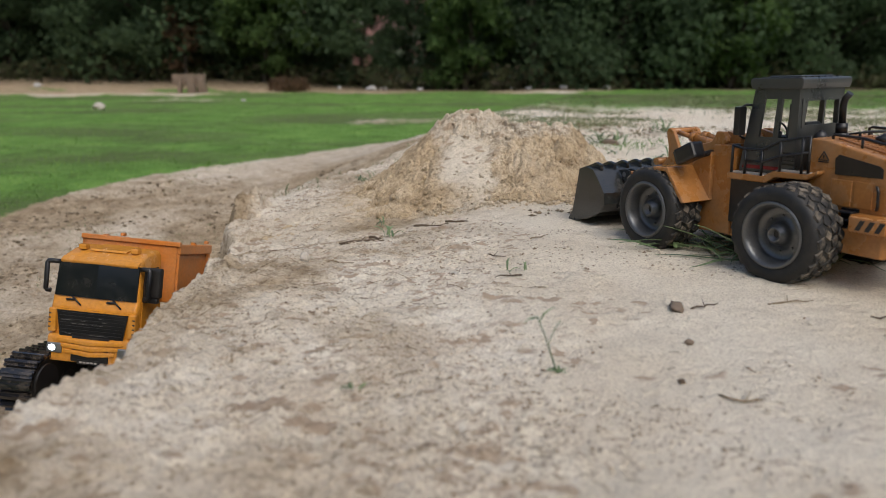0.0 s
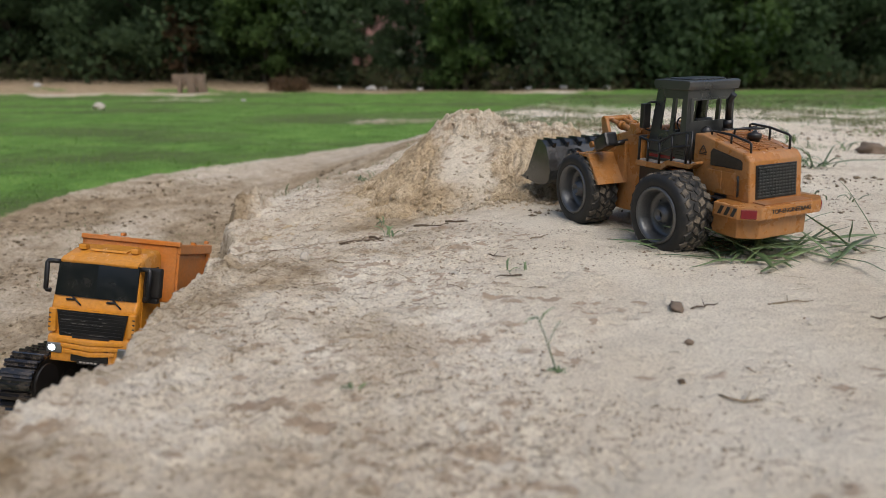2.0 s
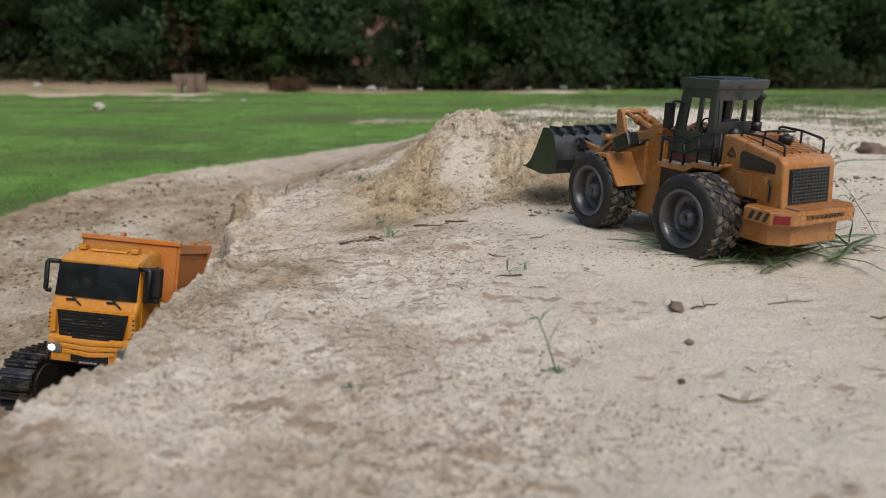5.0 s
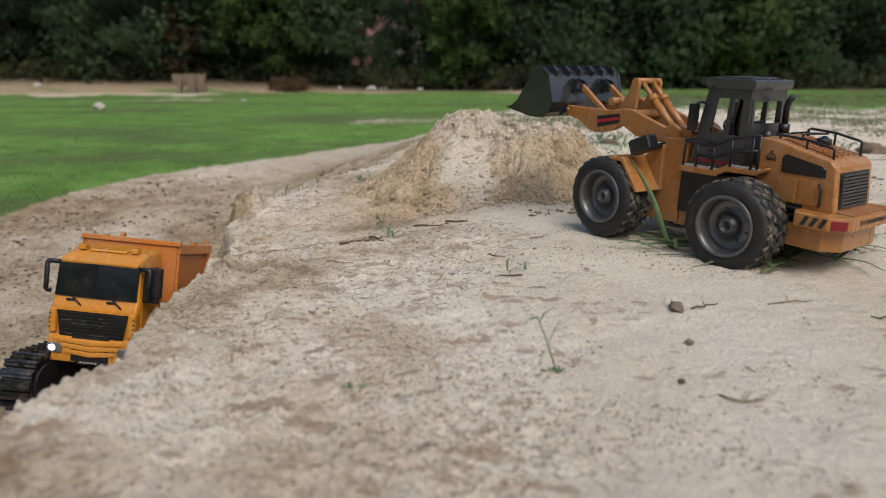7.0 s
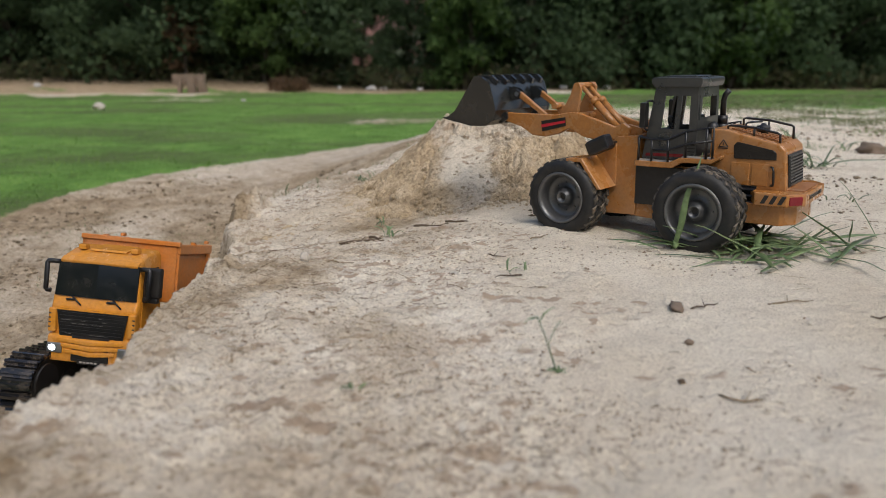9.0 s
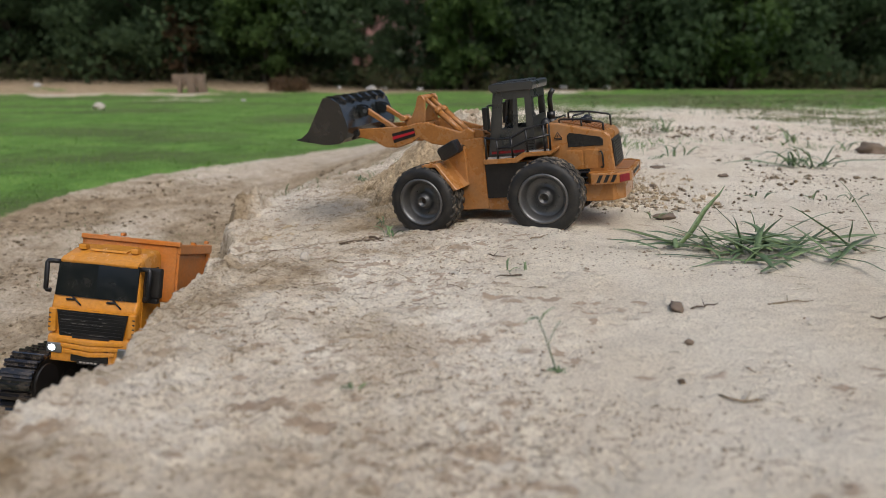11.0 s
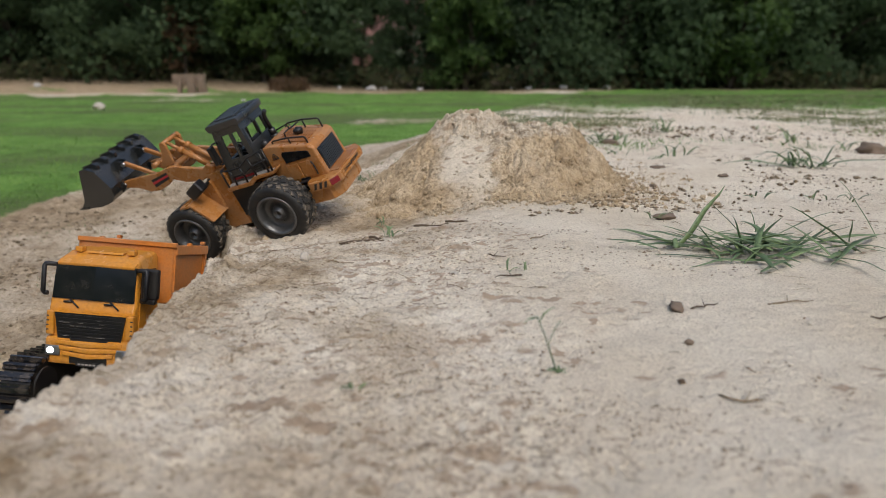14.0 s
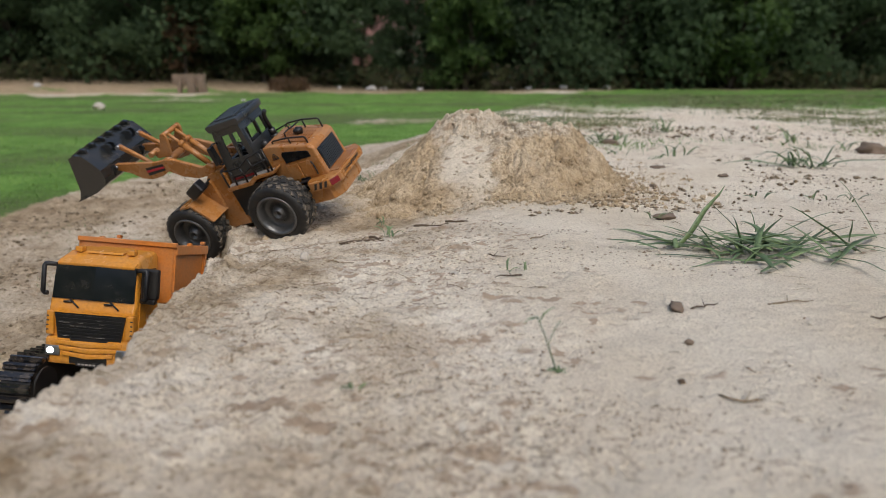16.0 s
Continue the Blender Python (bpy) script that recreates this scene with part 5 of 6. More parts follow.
def build_woods():
    kinds = [build_tree(31, 3.4, 1.25, 13000, MAT_LEAF, "leafy dark green tree at the wood's edge"),
             build_tree(32, 2.8, 1.05, 12000, MAT_LEAF, "leafy dark green tree at the wood's edge"),
             build_tree(33, 3.8, 1.40, 15000, MAT_LEAF, "leafy dark green tree at the wood's edge", 0.35)]
    rng = random.Random(12)
    first = {}
    spots = []
    x = -11.5
    while x < 12.5:
        gap = -1.75 < x < -0.75
        spots.append((x, rng.uniform(11.5, 12.4) - 0.9 * float(smooth(-2.0, 1.0, x)), 0.55 if gap else rng.uniform(0.85, 1.25)))
        x += rng.uniform(0.85, 1.45)
    for k in range(9):
        xx = -13 + k * 3.1
        if not -2.6 < xx < -0.4:
            spots.append((xx + rng.uniform(-0.4, 0.4), rng.uniform(13.4, 14.4), rng.uniform(1.2, 1.5)))
    for k, (x, y, sc) in enumerate(spots):
        kind = kinds[k % 3]
        m = pose(x, y, ground_z(x, y) - 0.03, 0, 0, rng.uniform(0, 360))
        if k < 3:
            ob = kind
            ob.matrix_basis = m
        else:
            ob = copy_thing(kind, m)
        ob.scale = (sc, sc, sc)
        ob["group"] = "trees at the wood's edge"
    dry = build_tree(35, 1.05, 0.30, 700, MAT_DRY, "small shrub with dry brown leaves", 0.55)
    dry.name = "shrub"
    tagged(dry, category="shrub")
    low = build_tree(36, 0.32, 0.45, 1400, MAT_DRY, "low dry brown scrub on the bank")
    low.name = "shrub"
    low.matrix_basis = pose(-2.02, 9.7, ground_z(-2.02, 9.7))
    tagged(low, category="shrub")
    dry.matrix_basis = pose(-3.75, 10.9, ground_z(-3.75, 10.9))
    for seed, x, y, ht, sp in ((41, -2.62, 10.9, 1.7, 0.62), (42, 3.95, 10.1, 1.9, 0.60), (43, 0.35, 10.3, 1.6, 0.55)):
        young = build_tree(seed, ht, sp, 5200, MAT_LIGHT_LEAF, "young tree with fresh lighter green leaves", 0.42)
        young.matrix_basis = pose(x, y, ground_z(x, y) - 0.02)
    low.scale = (0.5, 0.4, 0.5)
    # deep woods behind, as leafy sheets, with haze put into their leaf colour
    g = np.random.default_rng(5)
    n = 26000
    c = np.stack([g.uniform(-24, 24, n), g.uniform(16.4, 18.5, n), g.uniform(-0.2, 6.5, n)], 1)
    keep = ~((np.abs(c[:, 0] + 1.55) < 0.75) & (c[:, 2] > 0.9) & (c[:, 2] < 2.6))
    c = c[keep]
    v, f = leaf_quads(g, c, np.full(len(c), 0.25), len(c) * 2, 0.34)
    tagged(new("far_woods", raw_mesh("far_woods", v, f, MAT_WOODS)), "deep woods behind the tree line, leaves paled for haze", "woods", kind="stuff")
    # undergrowth along the foot of the trees
    n = 9000
    ux = g.uniform(-11.5, 12.0, n)
    uy = g.uniform(10.7, 11.6, n) - 0.9 * smooth(-2.0, 1.0, ux) + 0.25 * fbm(ux, ux * 0, 1.3, 3, 0.6, 15)
    uz = ground_height(ux, uy) + g.uniform(0.0, 0.34, n) * (0.75 + 0.9 * fbm(ux, uy, 1.7, 3, 0.6, 16))
    v, f = leaf_quads(g, np.stack([ux, uy, uz], 1), np.full(n, 0.05), n, 0.085)
    tagged(new("undergrowth", raw_mesh("undergrowth", v, f, MAT_SCRUB)), "low dull brown-green undergrowth below the trees", "undergrowth", kind="stuff")
    bm = bmesh.new()
    xs = np.linspace(-30, 30, 61)
    prev = None
    for x in xs:
        y = 19.2 + 0.4 * math.sin(x * 1.7) + 0.002 * x * x
        a, b = bm.verts.new((x, y, -0.4)), bm.verts.new((x, y + 0.6, 8 + 0.8 * math.sin(x * 0.9)))
        if prev:
            bm.faces.new((prev[0], a, b, prev[1]))
        prev = (a, b)
    bm.verts.ensure_lookup_table()
    # unseen sides and rear, added to block low sky and darken reflections
    ends = [bm.verts[0].co.copy(), prev[0].co.copy()]
    for side, end in ((-1, ends[0]), (1, ends[1])):
        last = None
        for k in range(19):
            a = radians(k * 10)
            x, y = side * 30 + side * 8 * math.sin(a), end.y - 26 + 26 * math.cos(a) if k < 18 else -30
            if k > 9:
                x = side * 38 * math.cos(radians((k - 9) * 10))
                y = end.y - 26 - 20 * math.sin(radians((k - 9) * 10))
            h = 9.5 + 1.2 * math.sin(k * 1.9 + side)
            pair = bm.verts.new((x, y, -0.4)), bm.verts.new((x, y, h))
            if last:
                bm.faces.new((last[0], pair[0], pair[1], last[1]))
            last = pair
    tagged(part("backdrop", bm, MAT_WOODS, None), "distant woodland backdrop, with unseen sides and rear added to block low sky", "backdrop", kind="structure")


def build_house():
    house = tagged(new("house"), "pink rendered house glimpsed behind the trees", "house")
    bm = bmesh.new()
    panel(bm, [-1.6, -0.25, 0.15, 1.6], [-0.3, 1.15, 1.7, 3.0], [(1, 1)], lambda u, v, w: (u, w, v), 0.2)
    part("wall", bm, MAT_PINK, house)
    bm = bmesh.new()
    box(bm, -0.05, 0.15, 1.42, 0.40, 0.04, 0.55)
    win = part("window", bm, MAT_GLASS, house)
    bm = bmesh.new()
    box(bm, -0.05, -0.02, 1.13, 0.5, 0.10, 0.05)
    part("window_sill", bm, MAT_WHITE, win)
    bm = bmesh.new()
    prism(bm, [(-1.9, 3.0), (1.9, 3.0), (0, 4.1)], -0.2, 3.2)
    part("roof", bm, MAT_BED, house)
    bm = bmesh.new()
    box(bm, 0, 1.7, 1.35, 3.2, 2.8, 3.3)
    part("rear_wall", bm, MAT_PINK, house)
    house.matrix_basis = pose(-1.75, 19.0 - 1.6, 0.0)


def rock(name, label, category, at, size, seed, material=MAT_ROCK, sink=0.25, group=""):
    bm = bmesh.new()
    bmesh.ops.create_icosphere(bm, subdivisions=3, radius=0.5)
    off = Vector((seed * 3.7, seed * 1.3, 0))
    for v in bm.verts:
        d = v.co.normalized()
        k = 1 + 0.45 * noise.noise(d * 1.6 + off) + 0.16 * noise.noise(d * 4.5 + off) + 0.06 * noise.noise(d * 11 + off)
        v.co = Vector((d.x * size[0] * k, d.y * size[1] * k, d.z * size[2] * k)) * 0.5
    ob = part(name, bm, material, None, "", True)
    tagged(ob, label, category, group)
    z = float(surface_z(np.array([at[0]]), np.array([at[1]]))[0])
    ob.matrix_basis = pose(at[0], at[1], z + size[2] * (0.5 - sink), 0, 0, seed * 40)
    return ob


def build_ruin():
    x, y = -3.22, 9.35
    z = ground_z(x, y)
    ruin = tagged(new("concrete_ruin"), "broken brown concrete block with leaning struts", "ruin")
    bm = bmesh.new()
    box(bm, 0, 0.06, 0.17, 0.40, 0.12, 0.13)
    soften(bm, 0.012, 2)
    part("slab", bm, MAT_CONCRETE, ruin)
    for s, xx in ((1, 0.15), (-1, -0.10), (1, 0.02)):
        bm = bmesh.new()
        prism(bm, [(xx - 0.03, -0.06), (xx + 0.05 + 0.05 * s, -0.06), (xx + 0.035, 0.19), (xx - 0.03, 0.19)], -0.07, 0.05)
        soften(bm, 0.008, 1)
        part("strut", bm, MAT_CONCRETE, ruin)
    ruin.matrix_basis = pose(x, y, z, 0, 0, 6)


# ---- plants and litter on the ground ----
def blade_mesh(length, width, bend, seed, fold=0.25, seg=7):
    """One grass blade along +x, rising and drooping by bend, as a folded tapered strip."""
    rng = random.Random(seed)
    me_v, me_f = [], []
    side = rng.uniform(-0.25, 0.25)
    for k in range(seg + 1):
        t = k / seg
        x = length * t
        z = bend * length * (math.sin(t * math.pi * 0.9) * 0.5)
        y = side * length * t * t + 0.012 * length * math.sin(t * 9.0 + seed)
        z += 0.010 * length * math.sin(t * 11.0 + seed * 1.7) * t
        w = width * (0.45 + 0.8 * t if t < 0.4 else (1 - t) ** 0.8 * 1.16) * 0.52 + 0.0001
        me_v += [(x, y - w, z + fold * w), (x, y, z), (x, y + w, z + fold * w), (x, y - w, z + fold * w - 0.0003), (x, y, z - 0.0004), (x, y + w, z + fold * w - 0.0003)]
        if k:
            a, b = 6 * (k - 1), 6 * k
            me_f += [(a, a + 1, b + 1, b), (a + 1, a + 2, b + 2, b + 1), (a + 4, a + 3, b + 3, b + 4), (a + 5, a + 4, b + 4, b + 5), (a + 3, a, b, b + 3), (a + 2, a + 5, b + 5, b + 2)]
    return raw_mesh("blade", me_v, me_f, MAT_BLADE, True)


def build_tuft(at, label, specs, name="grass_tuft", group=""):
    """specs: (dx, dy, heading, rise, length, width, bend) for each blade."""
    z = float(surface_z(np.array([at[0]]), np.array([at[1]]))[0])
    root = tagged(new(name), label, "grass", group)
    root.matrix_basis = pose(at[0], at[1], z)
    for k, (dx, dy, heading, rise, length, width, bend) in enumerate(specs):
        ob = new("blade", blade_mesh(length, width, bend, k + int(at[0] * 1000)))
        ob.parent = root
        dz = ground_z(at[0] + dx, at[1] + dy) - z
        ob.matrix_basis = pose(dx, dy, dz + 0.0015 + 0.0006 * (k % 5), 0, -rise, heading) @ pose(0, 0, 0, (k * 53) % 40 - 20)
    return root


def build_plants():
    rng = random.Random(77)
    # uprooted bunch lying on the sand
    specs = [
        (-0.075, 0.015, 107, 1, 0.103, 0.0055, 0.06), (-0.045, 0.092, -79, 1, 0.11, 0.004, 0.06), (0.013, 0.057, 164, 43, 0.05, 0.0045, 0.06),
        (-0.014, -0.008, 180, 76, 0.035, 0.0045, 0.06), (0.035, 0.075, 180, 72, 0.025, 0.0045, 0.06), (0.011, 0.015, 0, 60, 0.037, 0.006, 0.06), (0.092, -0.021, 161, 33, 0.074, 0.0085, 0.06),
        (0.059, 0.07, 15, 15, 0.078, 0.0035, 0.06), (0.04, 0.044, -35, 1, 0.104, 0.005, 0.06), (0.148, 0.039, -130, 1, 0.186, 0.011, 0.06), (0.145, 0.034, 166, 54, 0.07, 0.0045, 0.06),
        (0.105, 0.015, 180, 86, 0.023, 0.004, 0.06), (-0.002, -0.008, -107, 1, 0.097, 0.009, 0.06), (-0.031, -0.094, 36, 2, 0.056, 0.007, 0.06), (0.03, -0.015, -70, 2, 0.069, 0.006, 0.06),
        (-0.032, -0.025, -164, 2, 0.071, 0.0045, 0.06), (-0.019, -0.046, -168, 2, 0.073, 0.005, 0.06), (-0.033, 0.049, -104, 1, 0.113, 0.006, 0.06), (0.041, 0.001, 0, 35, 0.025, 0.005, 0.06),
        (0.067, 0.019, 0, 18, 0.047, 0.0045, 0.06), (-0.015, 0.019, 180, 26, 0.049, 0.0045, 0.06), (-0.037, 0.008, 180, 53, 0.027, 0.005, 0.06),]
    for k in range(60):
        a = rng.choice((0, 180)) + rng.gauss(0, 45)
        specs.append((rng.gauss(0.0, 0.042), rng.gauss(-0.005, 0.024), a, rng.choice((1, 2, 3, 4, 6, 10, 22)), rng.uniform(0.03, 0.075), rng.uniform(0.004, 0.009), rng.uniform(0.03, 0.25)))
    build_tuft((0.311, 0.7025), "uprooted bunch of long green grass blades on sand", specs)
    blades = []
    for k in range(30):
        a = rng.uniform(0, 360)
        blades.append((rng.gauss(0, 0.028), rng.gauss(0, 0.02), a, rng.choice((3, 5, 8, 12, 18, 26, 38)), rng.uniform(0.03, 0.065), rng.uniform(0.004, 0.008), rng.uniform(0.2, 0.8)))
    blades += [(0.02, -0.02, 0, 5, 0.17, 0.007, 0.1), (-0.02, -0.015, 180, 5, 0.13, 0.007, 0.1)]
    build_tuft((0.660, 1.34), "green grass tuft rooted in dry sand", blades)
    small = [(0.92, 1.62, 9, 0.045), (0.386, 1.72, 22, 0.06), (0.262, 0.865, 5, 0.022), (0.42, 1.40, 6, 0.03), (0.47, 1.46, 6, 0.045), (0.36, 1.47, 6, 0.04), (0.60, 1.95, 16, 0.06),
             (0.30, 1.95, 16, 0.07), (0.12, 2.1, 14, 0.08), (0.82, 1.70, 9, 0.06), (0.95, 1.38, 8, 0.05), (0.53, 1.00, 5, 0.028), (0.45, 1.02, 5, 0.03), (0.062, 0.600, 5, 0.016),
             (-0.06, 0.80, 6, 0.025), (-0.085, 0.935, 5, 0.016), (-0.052, 0.374, 5, 0.008), (0.565, 0.985, 5, 0.022), (-0.14, 1.30, 10, 0.03), (-0.05, 1.42, 12, 0.05)]
    for k, (x, y, n, ln) in enumerate(small):
        sp = [(rng.gauss(0, ln * 0.35), rng.gauss(0, ln * 0.2), rng.uniform(0, 360), rng.uniform(5, 45), ln * rng.uniform(0.4, 0.9), ln * 0.09 + 0.001, rng.uniform(0.2, 0.7)) for _ in range(n)]
        build_tuft((x, y), "small green weed growing from dry sand", sp, "weed_sprout", "weeds on the bank")
    # thin seedling leaning over
    x, y = 0.070, 0.405
    z = ground_z(x, y)
    stem = tagged(new("seedling"), "thin wilting green seedling with narrow leaves", "plant")
    stem.matrix_basis = pose(x, y, z)
    bm = bmesh.new()
    tube(bm, [(0, 0, -0.002), (-0.004, 0.002, 0.010), (-0.008, 0.004, 0.022), (-0.013, 0.006, 0.034)], [0.0005, 0.00045, 0.0004, 0.0003], 6)
    part("stem", bm, MAT_BLADE, stem)
    for k, (px, pz, hd, rs, ln, w) in enumerate(((-0.013, 0.034, 170, -30, 0.009, 0.0026), (-0.012, 0.031, 20, 38, 0.013, 0.0018), (-0.006, 0.014, 10, 58, 0.018, 0.001), (-0.013, 0.033, 250, 10, 0.009, 0.0022),
                                                 (0, 0, 200, 12, 0.008, 0.002), (0, 0, 320, 10, 0.007, 0.002), (0, 0, 80, 18, 0.006, 0.002), (0, 0, 140, 8, 0.007, 0.0018), (0, 0, 20, 15, 0.006, 0.0018))):
        ob = new("leaf", blade_mesh(ln, w, 0.3, 300 + k))
        ob.parent = stem
        ob.matrix_basis = pose(px, 0.004 if pz else 0, pz + 0.001, 0, -rs, hd)


def build_twigs():
    rng = random.Random(5)
    for k, (x, y, ln, a, mt) in enumerate(((-0.01, 0.885, 0.055, 10, 0), (0.02, 0.880, 0.035, -5, 0), (-0.085, 0.775, 0.06, 15, 0), (-0.07, 0.785, 0.03, -20, 0), (0.055, 0.585, 0.025, 200, 0), (0.015, 0.600, 0.02, 5, 0),
                                            (0.175, 0.375, 0.034, -12, 1), (0.20, 0.52, 0.03, 30, 0), (0.33, 0.50, 0.03, -15, 0), (0.27, 0.53, 0.04, 20, 1), (-0.10, 0.645, 0.035, 0, 1), (0.10, 0.73, 0.03, 40, 1), (0.05, 0.66, 0.02, -30, 0))):
        z = ground_z(x, y)
        bm = bmesh.new()
        pts = [(ln * (t - 0.5), rng.gauss(0, ln * 0.04), 0.0006 + rng.uniform(0, 0.0018)) for t in np.linspace(0, 1, 6)]
        stout = 2.0 if k < 4 else 1.0
        tube(bm, pts, [stout * r for r in (0.0007, 0.0008, 0.0006, 0.0007, 0.0005, 0.0002)], 6)
        tube(bm, [pts[2], (pts[2][0] + ln * 0.12, ln * 0.16, 0.005)], [0.0005, 0.0002], 5)
        ob = part("twig", bm, (MAT_TWIG, MAT_STRAW)[mt], None)
        tagged(ob, "dry brown twig lying on sand" if mt == 0 else "pale dry straw stalk lying on sand", "twig", "twigs on the bank")
        ob.matrix_basis = pose(x, y, z, 0, 0, a)


def scatter_crumbs():
    g = np.random.default_rng(3)
    octa = np.array([(1, 0, 0), (0, 1, 0), (-1, 0, 0), (0, -1, 0), (0, 0, 1), (0, 0, -1)], float)
    of = np.array([(0, 1, 4), (1, 2, 4), (2, 3, 4), (3, 0, 4), (1, 0, 5), (2, 1, 5), (3, 2, 5), (0, 3, 5)])

    def cast(name, n, tx, ry, size, mat, label, clump, on_bank=True):
        r = np.exp(g.uniform(math.log(ry[0]), math.log(ry[1]), n))
        x = g.uniform(tx[0], tx[1], n) * r
        keep = (fbm(x, r, clump, 3, 0.6, 123) - 0.45 * silt_cover(x, r) > g.uniform(-0.35, 0.35, n)) & ((x - bank_edge(x, r) > 0.0) == on_bank) & (turf_mask(x, r) < 0.1)
        x, y = x[keep], r[keep]
        n = len(x)
        z = surface_z(x, y)
        s = size * np.minimum(np.exp(g.normal(0, 0.5, n)), 2.0) * (0.6 + 0.5 * y)
        v = octa[None] * (s[:, None, None] * g.uniform(0.5, 1.2, (n, 6, 1))) * np.array([1.3, 1.0, 0.7])
        a = g.uniform(0, math.tau, n)
        ca, sa = np.cos(a)[:, None], np.sin(a)[:, None]
        v = np.stack([v[..., 0] * ca - v[..., 1] * sa + x[:, None], v[..., 0] * sa + v[..., 1] * ca + y[:, None], v[..., 2] + (z + s * 0.25)[:, None]], -1)
        f = of[None] + 6 * np.arange(n)[:, None, None]
        tagged(new(name, raw_mesh(name, v.reshape(-1, 3), f.reshape(-1, 3), mat)), label, "soil crumbs", kind="stuff")

    cast("soil_crumbs", 34000, (-0.62, 0.7), (0.25, 2.2), 0.0010, MAT_CRUMB, "loose soil crumbs and grit scattered over the bank", 9.0)
    cast("root_debris", 4200, (0.12, 0.72), (0.88, 2.3), 0.0022, MAT_LITTERED, "brown root debris and clods strewn over the bank", 3.0)
    cast("flat_crumbs", 6000, (-0.75, -0.12), (0.55, 2.2), 0.0024, MAT_LITTERED, "dark damp clods scattered over the lower flat", 4.0, False)
    # crumbs lying all over the heap, thicker on its loose side and foot
    n = 60000
    x, y = g.uniform(-0.22, 0.40, n), g.uniform(0.95, 1.32, n)
    h = mound_core(x, y) - ground_height(x, y)
    rough, tan, bare = mound_zones(x, y)
    foot = np.exp(-np.abs(h) / 0.022) * smooth(-0.10, 0.15, x)
    keep = (0.55 * rough ** 2 * (h > 0.0) * (0.35 + smooth(0.05, 0.14, x)) + 0.30 * foot) * (0.7 + 0.9 * fbm(x, y, 30.0, 3, 0.6, 131)) > g.uniform(0, 1, n)
    x, y, tan = x[keep], y[keep], tan[keep]
    n = len(x)
    z = surface_z(x, y)
    s = np.minimum(0.00125 * np.exp(g.normal(0, 0.55, n)), 0.0058)
    bm = bmesh.new()
    bmesh.ops.create_icosphere(bm, subdivisions=1, radius=1)
    iv, fi = np.array([v.co[:] for v in bm.verts]), np.array([[v.index for v in f.verts] for f in bm.faces])
    bm.free()
    v = iv[None] * (s[:, None, None] * g.uniform(0.5, 1.35, (n, len(iv), 1))) * g.uniform(0.7, 1.35, (n, 1, 3))
    v = v + np.stack([x, y, z + 0.0015], 1)[:, None]
    f = fi[None] + len(iv) * np.arange(n)[:, None, None]
    me = raw_mesh("sand_clods", v.reshape(-1, 3), f.reshape(-1, 3), MAT_GROUND)
    tan = np.clip(tan + g.normal(0, 0.12, n), 0, 1)
    soil_cover(me, np.repeat(np.clip(g.normal(0.3, 0.15, n), 0, 1), len(iv)), np.repeat(tan, len(iv)))
    tagged(new("sand_clods", me), "damp sand clods tumbled down the heap", "clods", kind="stuff")


def scatter_straw():
    g = np.random.default_rng(9)
    n = 3000
    y = np.exp(g.uniform(math.log(0.28), math.log(1.9), n))
    x = g.uniform(-0.6, 0.66, n) * y
    near_edge = np.exp(-((x + 0.17) / 0.12) ** 2)
    keep = (fbm(x, y, 7.0, 3, 0.6, 321) + 0.40 * near_edge - 0.22 + 0.12 * smooth(0.6, 0.9, y) - 0.2 * silt_cover(x, y) > g.uniform(-0.2, 0.5, n)) & (x - bank_edge(x, y) > 0.004)
    x, y = x[keep], y[keep]
    n = len(x)
    ln, a = 0.0085 * np.exp(g.normal(0, 0.5, n)) * (0.6 + 0.5 * y), g.normal(0, 0.9, n)
    w = 0.00030 * (0.5 + 0.8 * y)
    dx, dy = np.cos(a) * ln / 2, np.sin(a) * ln / 2
    za, zb = surface_z(x - dx, y - dy) + 0.0006, surface_z(x + dx, y + dy) + 0.0008
    zm = (za + zb) / 2 + 0.0003
    nx, ny = -np.sin(a) * w, np.cos(a) * w
    h = w * 1.4
    rings = []
    for px, py, pz in ((x - dx, y - dy, za), (x + nx * 0.8, y + ny * 0.8, zm), (x + dx, y + dy, zb)):
        rings.append(np.stack([np.stack([px - nx, py - ny, pz], 1), np.stack([px + nx, py + ny, pz], 1), np.stack([px, py, pz + h], 1)], 1))
    v = np.concatenate(rings, 1).reshape(-1, 3)
    q = np.array([(0, 1, 4, 3), (1, 2, 5, 4), (2, 0, 3, 5), (3, 4, 7, 6), (4, 5, 8, 7), (5, 3, 6, 8)])
    f = (q[None] + 9 * np.arange(n)[:, None, None]).reshape(-1, 4)
    tagged(new("straw_litter", raw_mesh("straw_litter", v, f, MAT_STRAW)), "bits of dead straw and rootlets on the sand", "straw", kind="stuff")


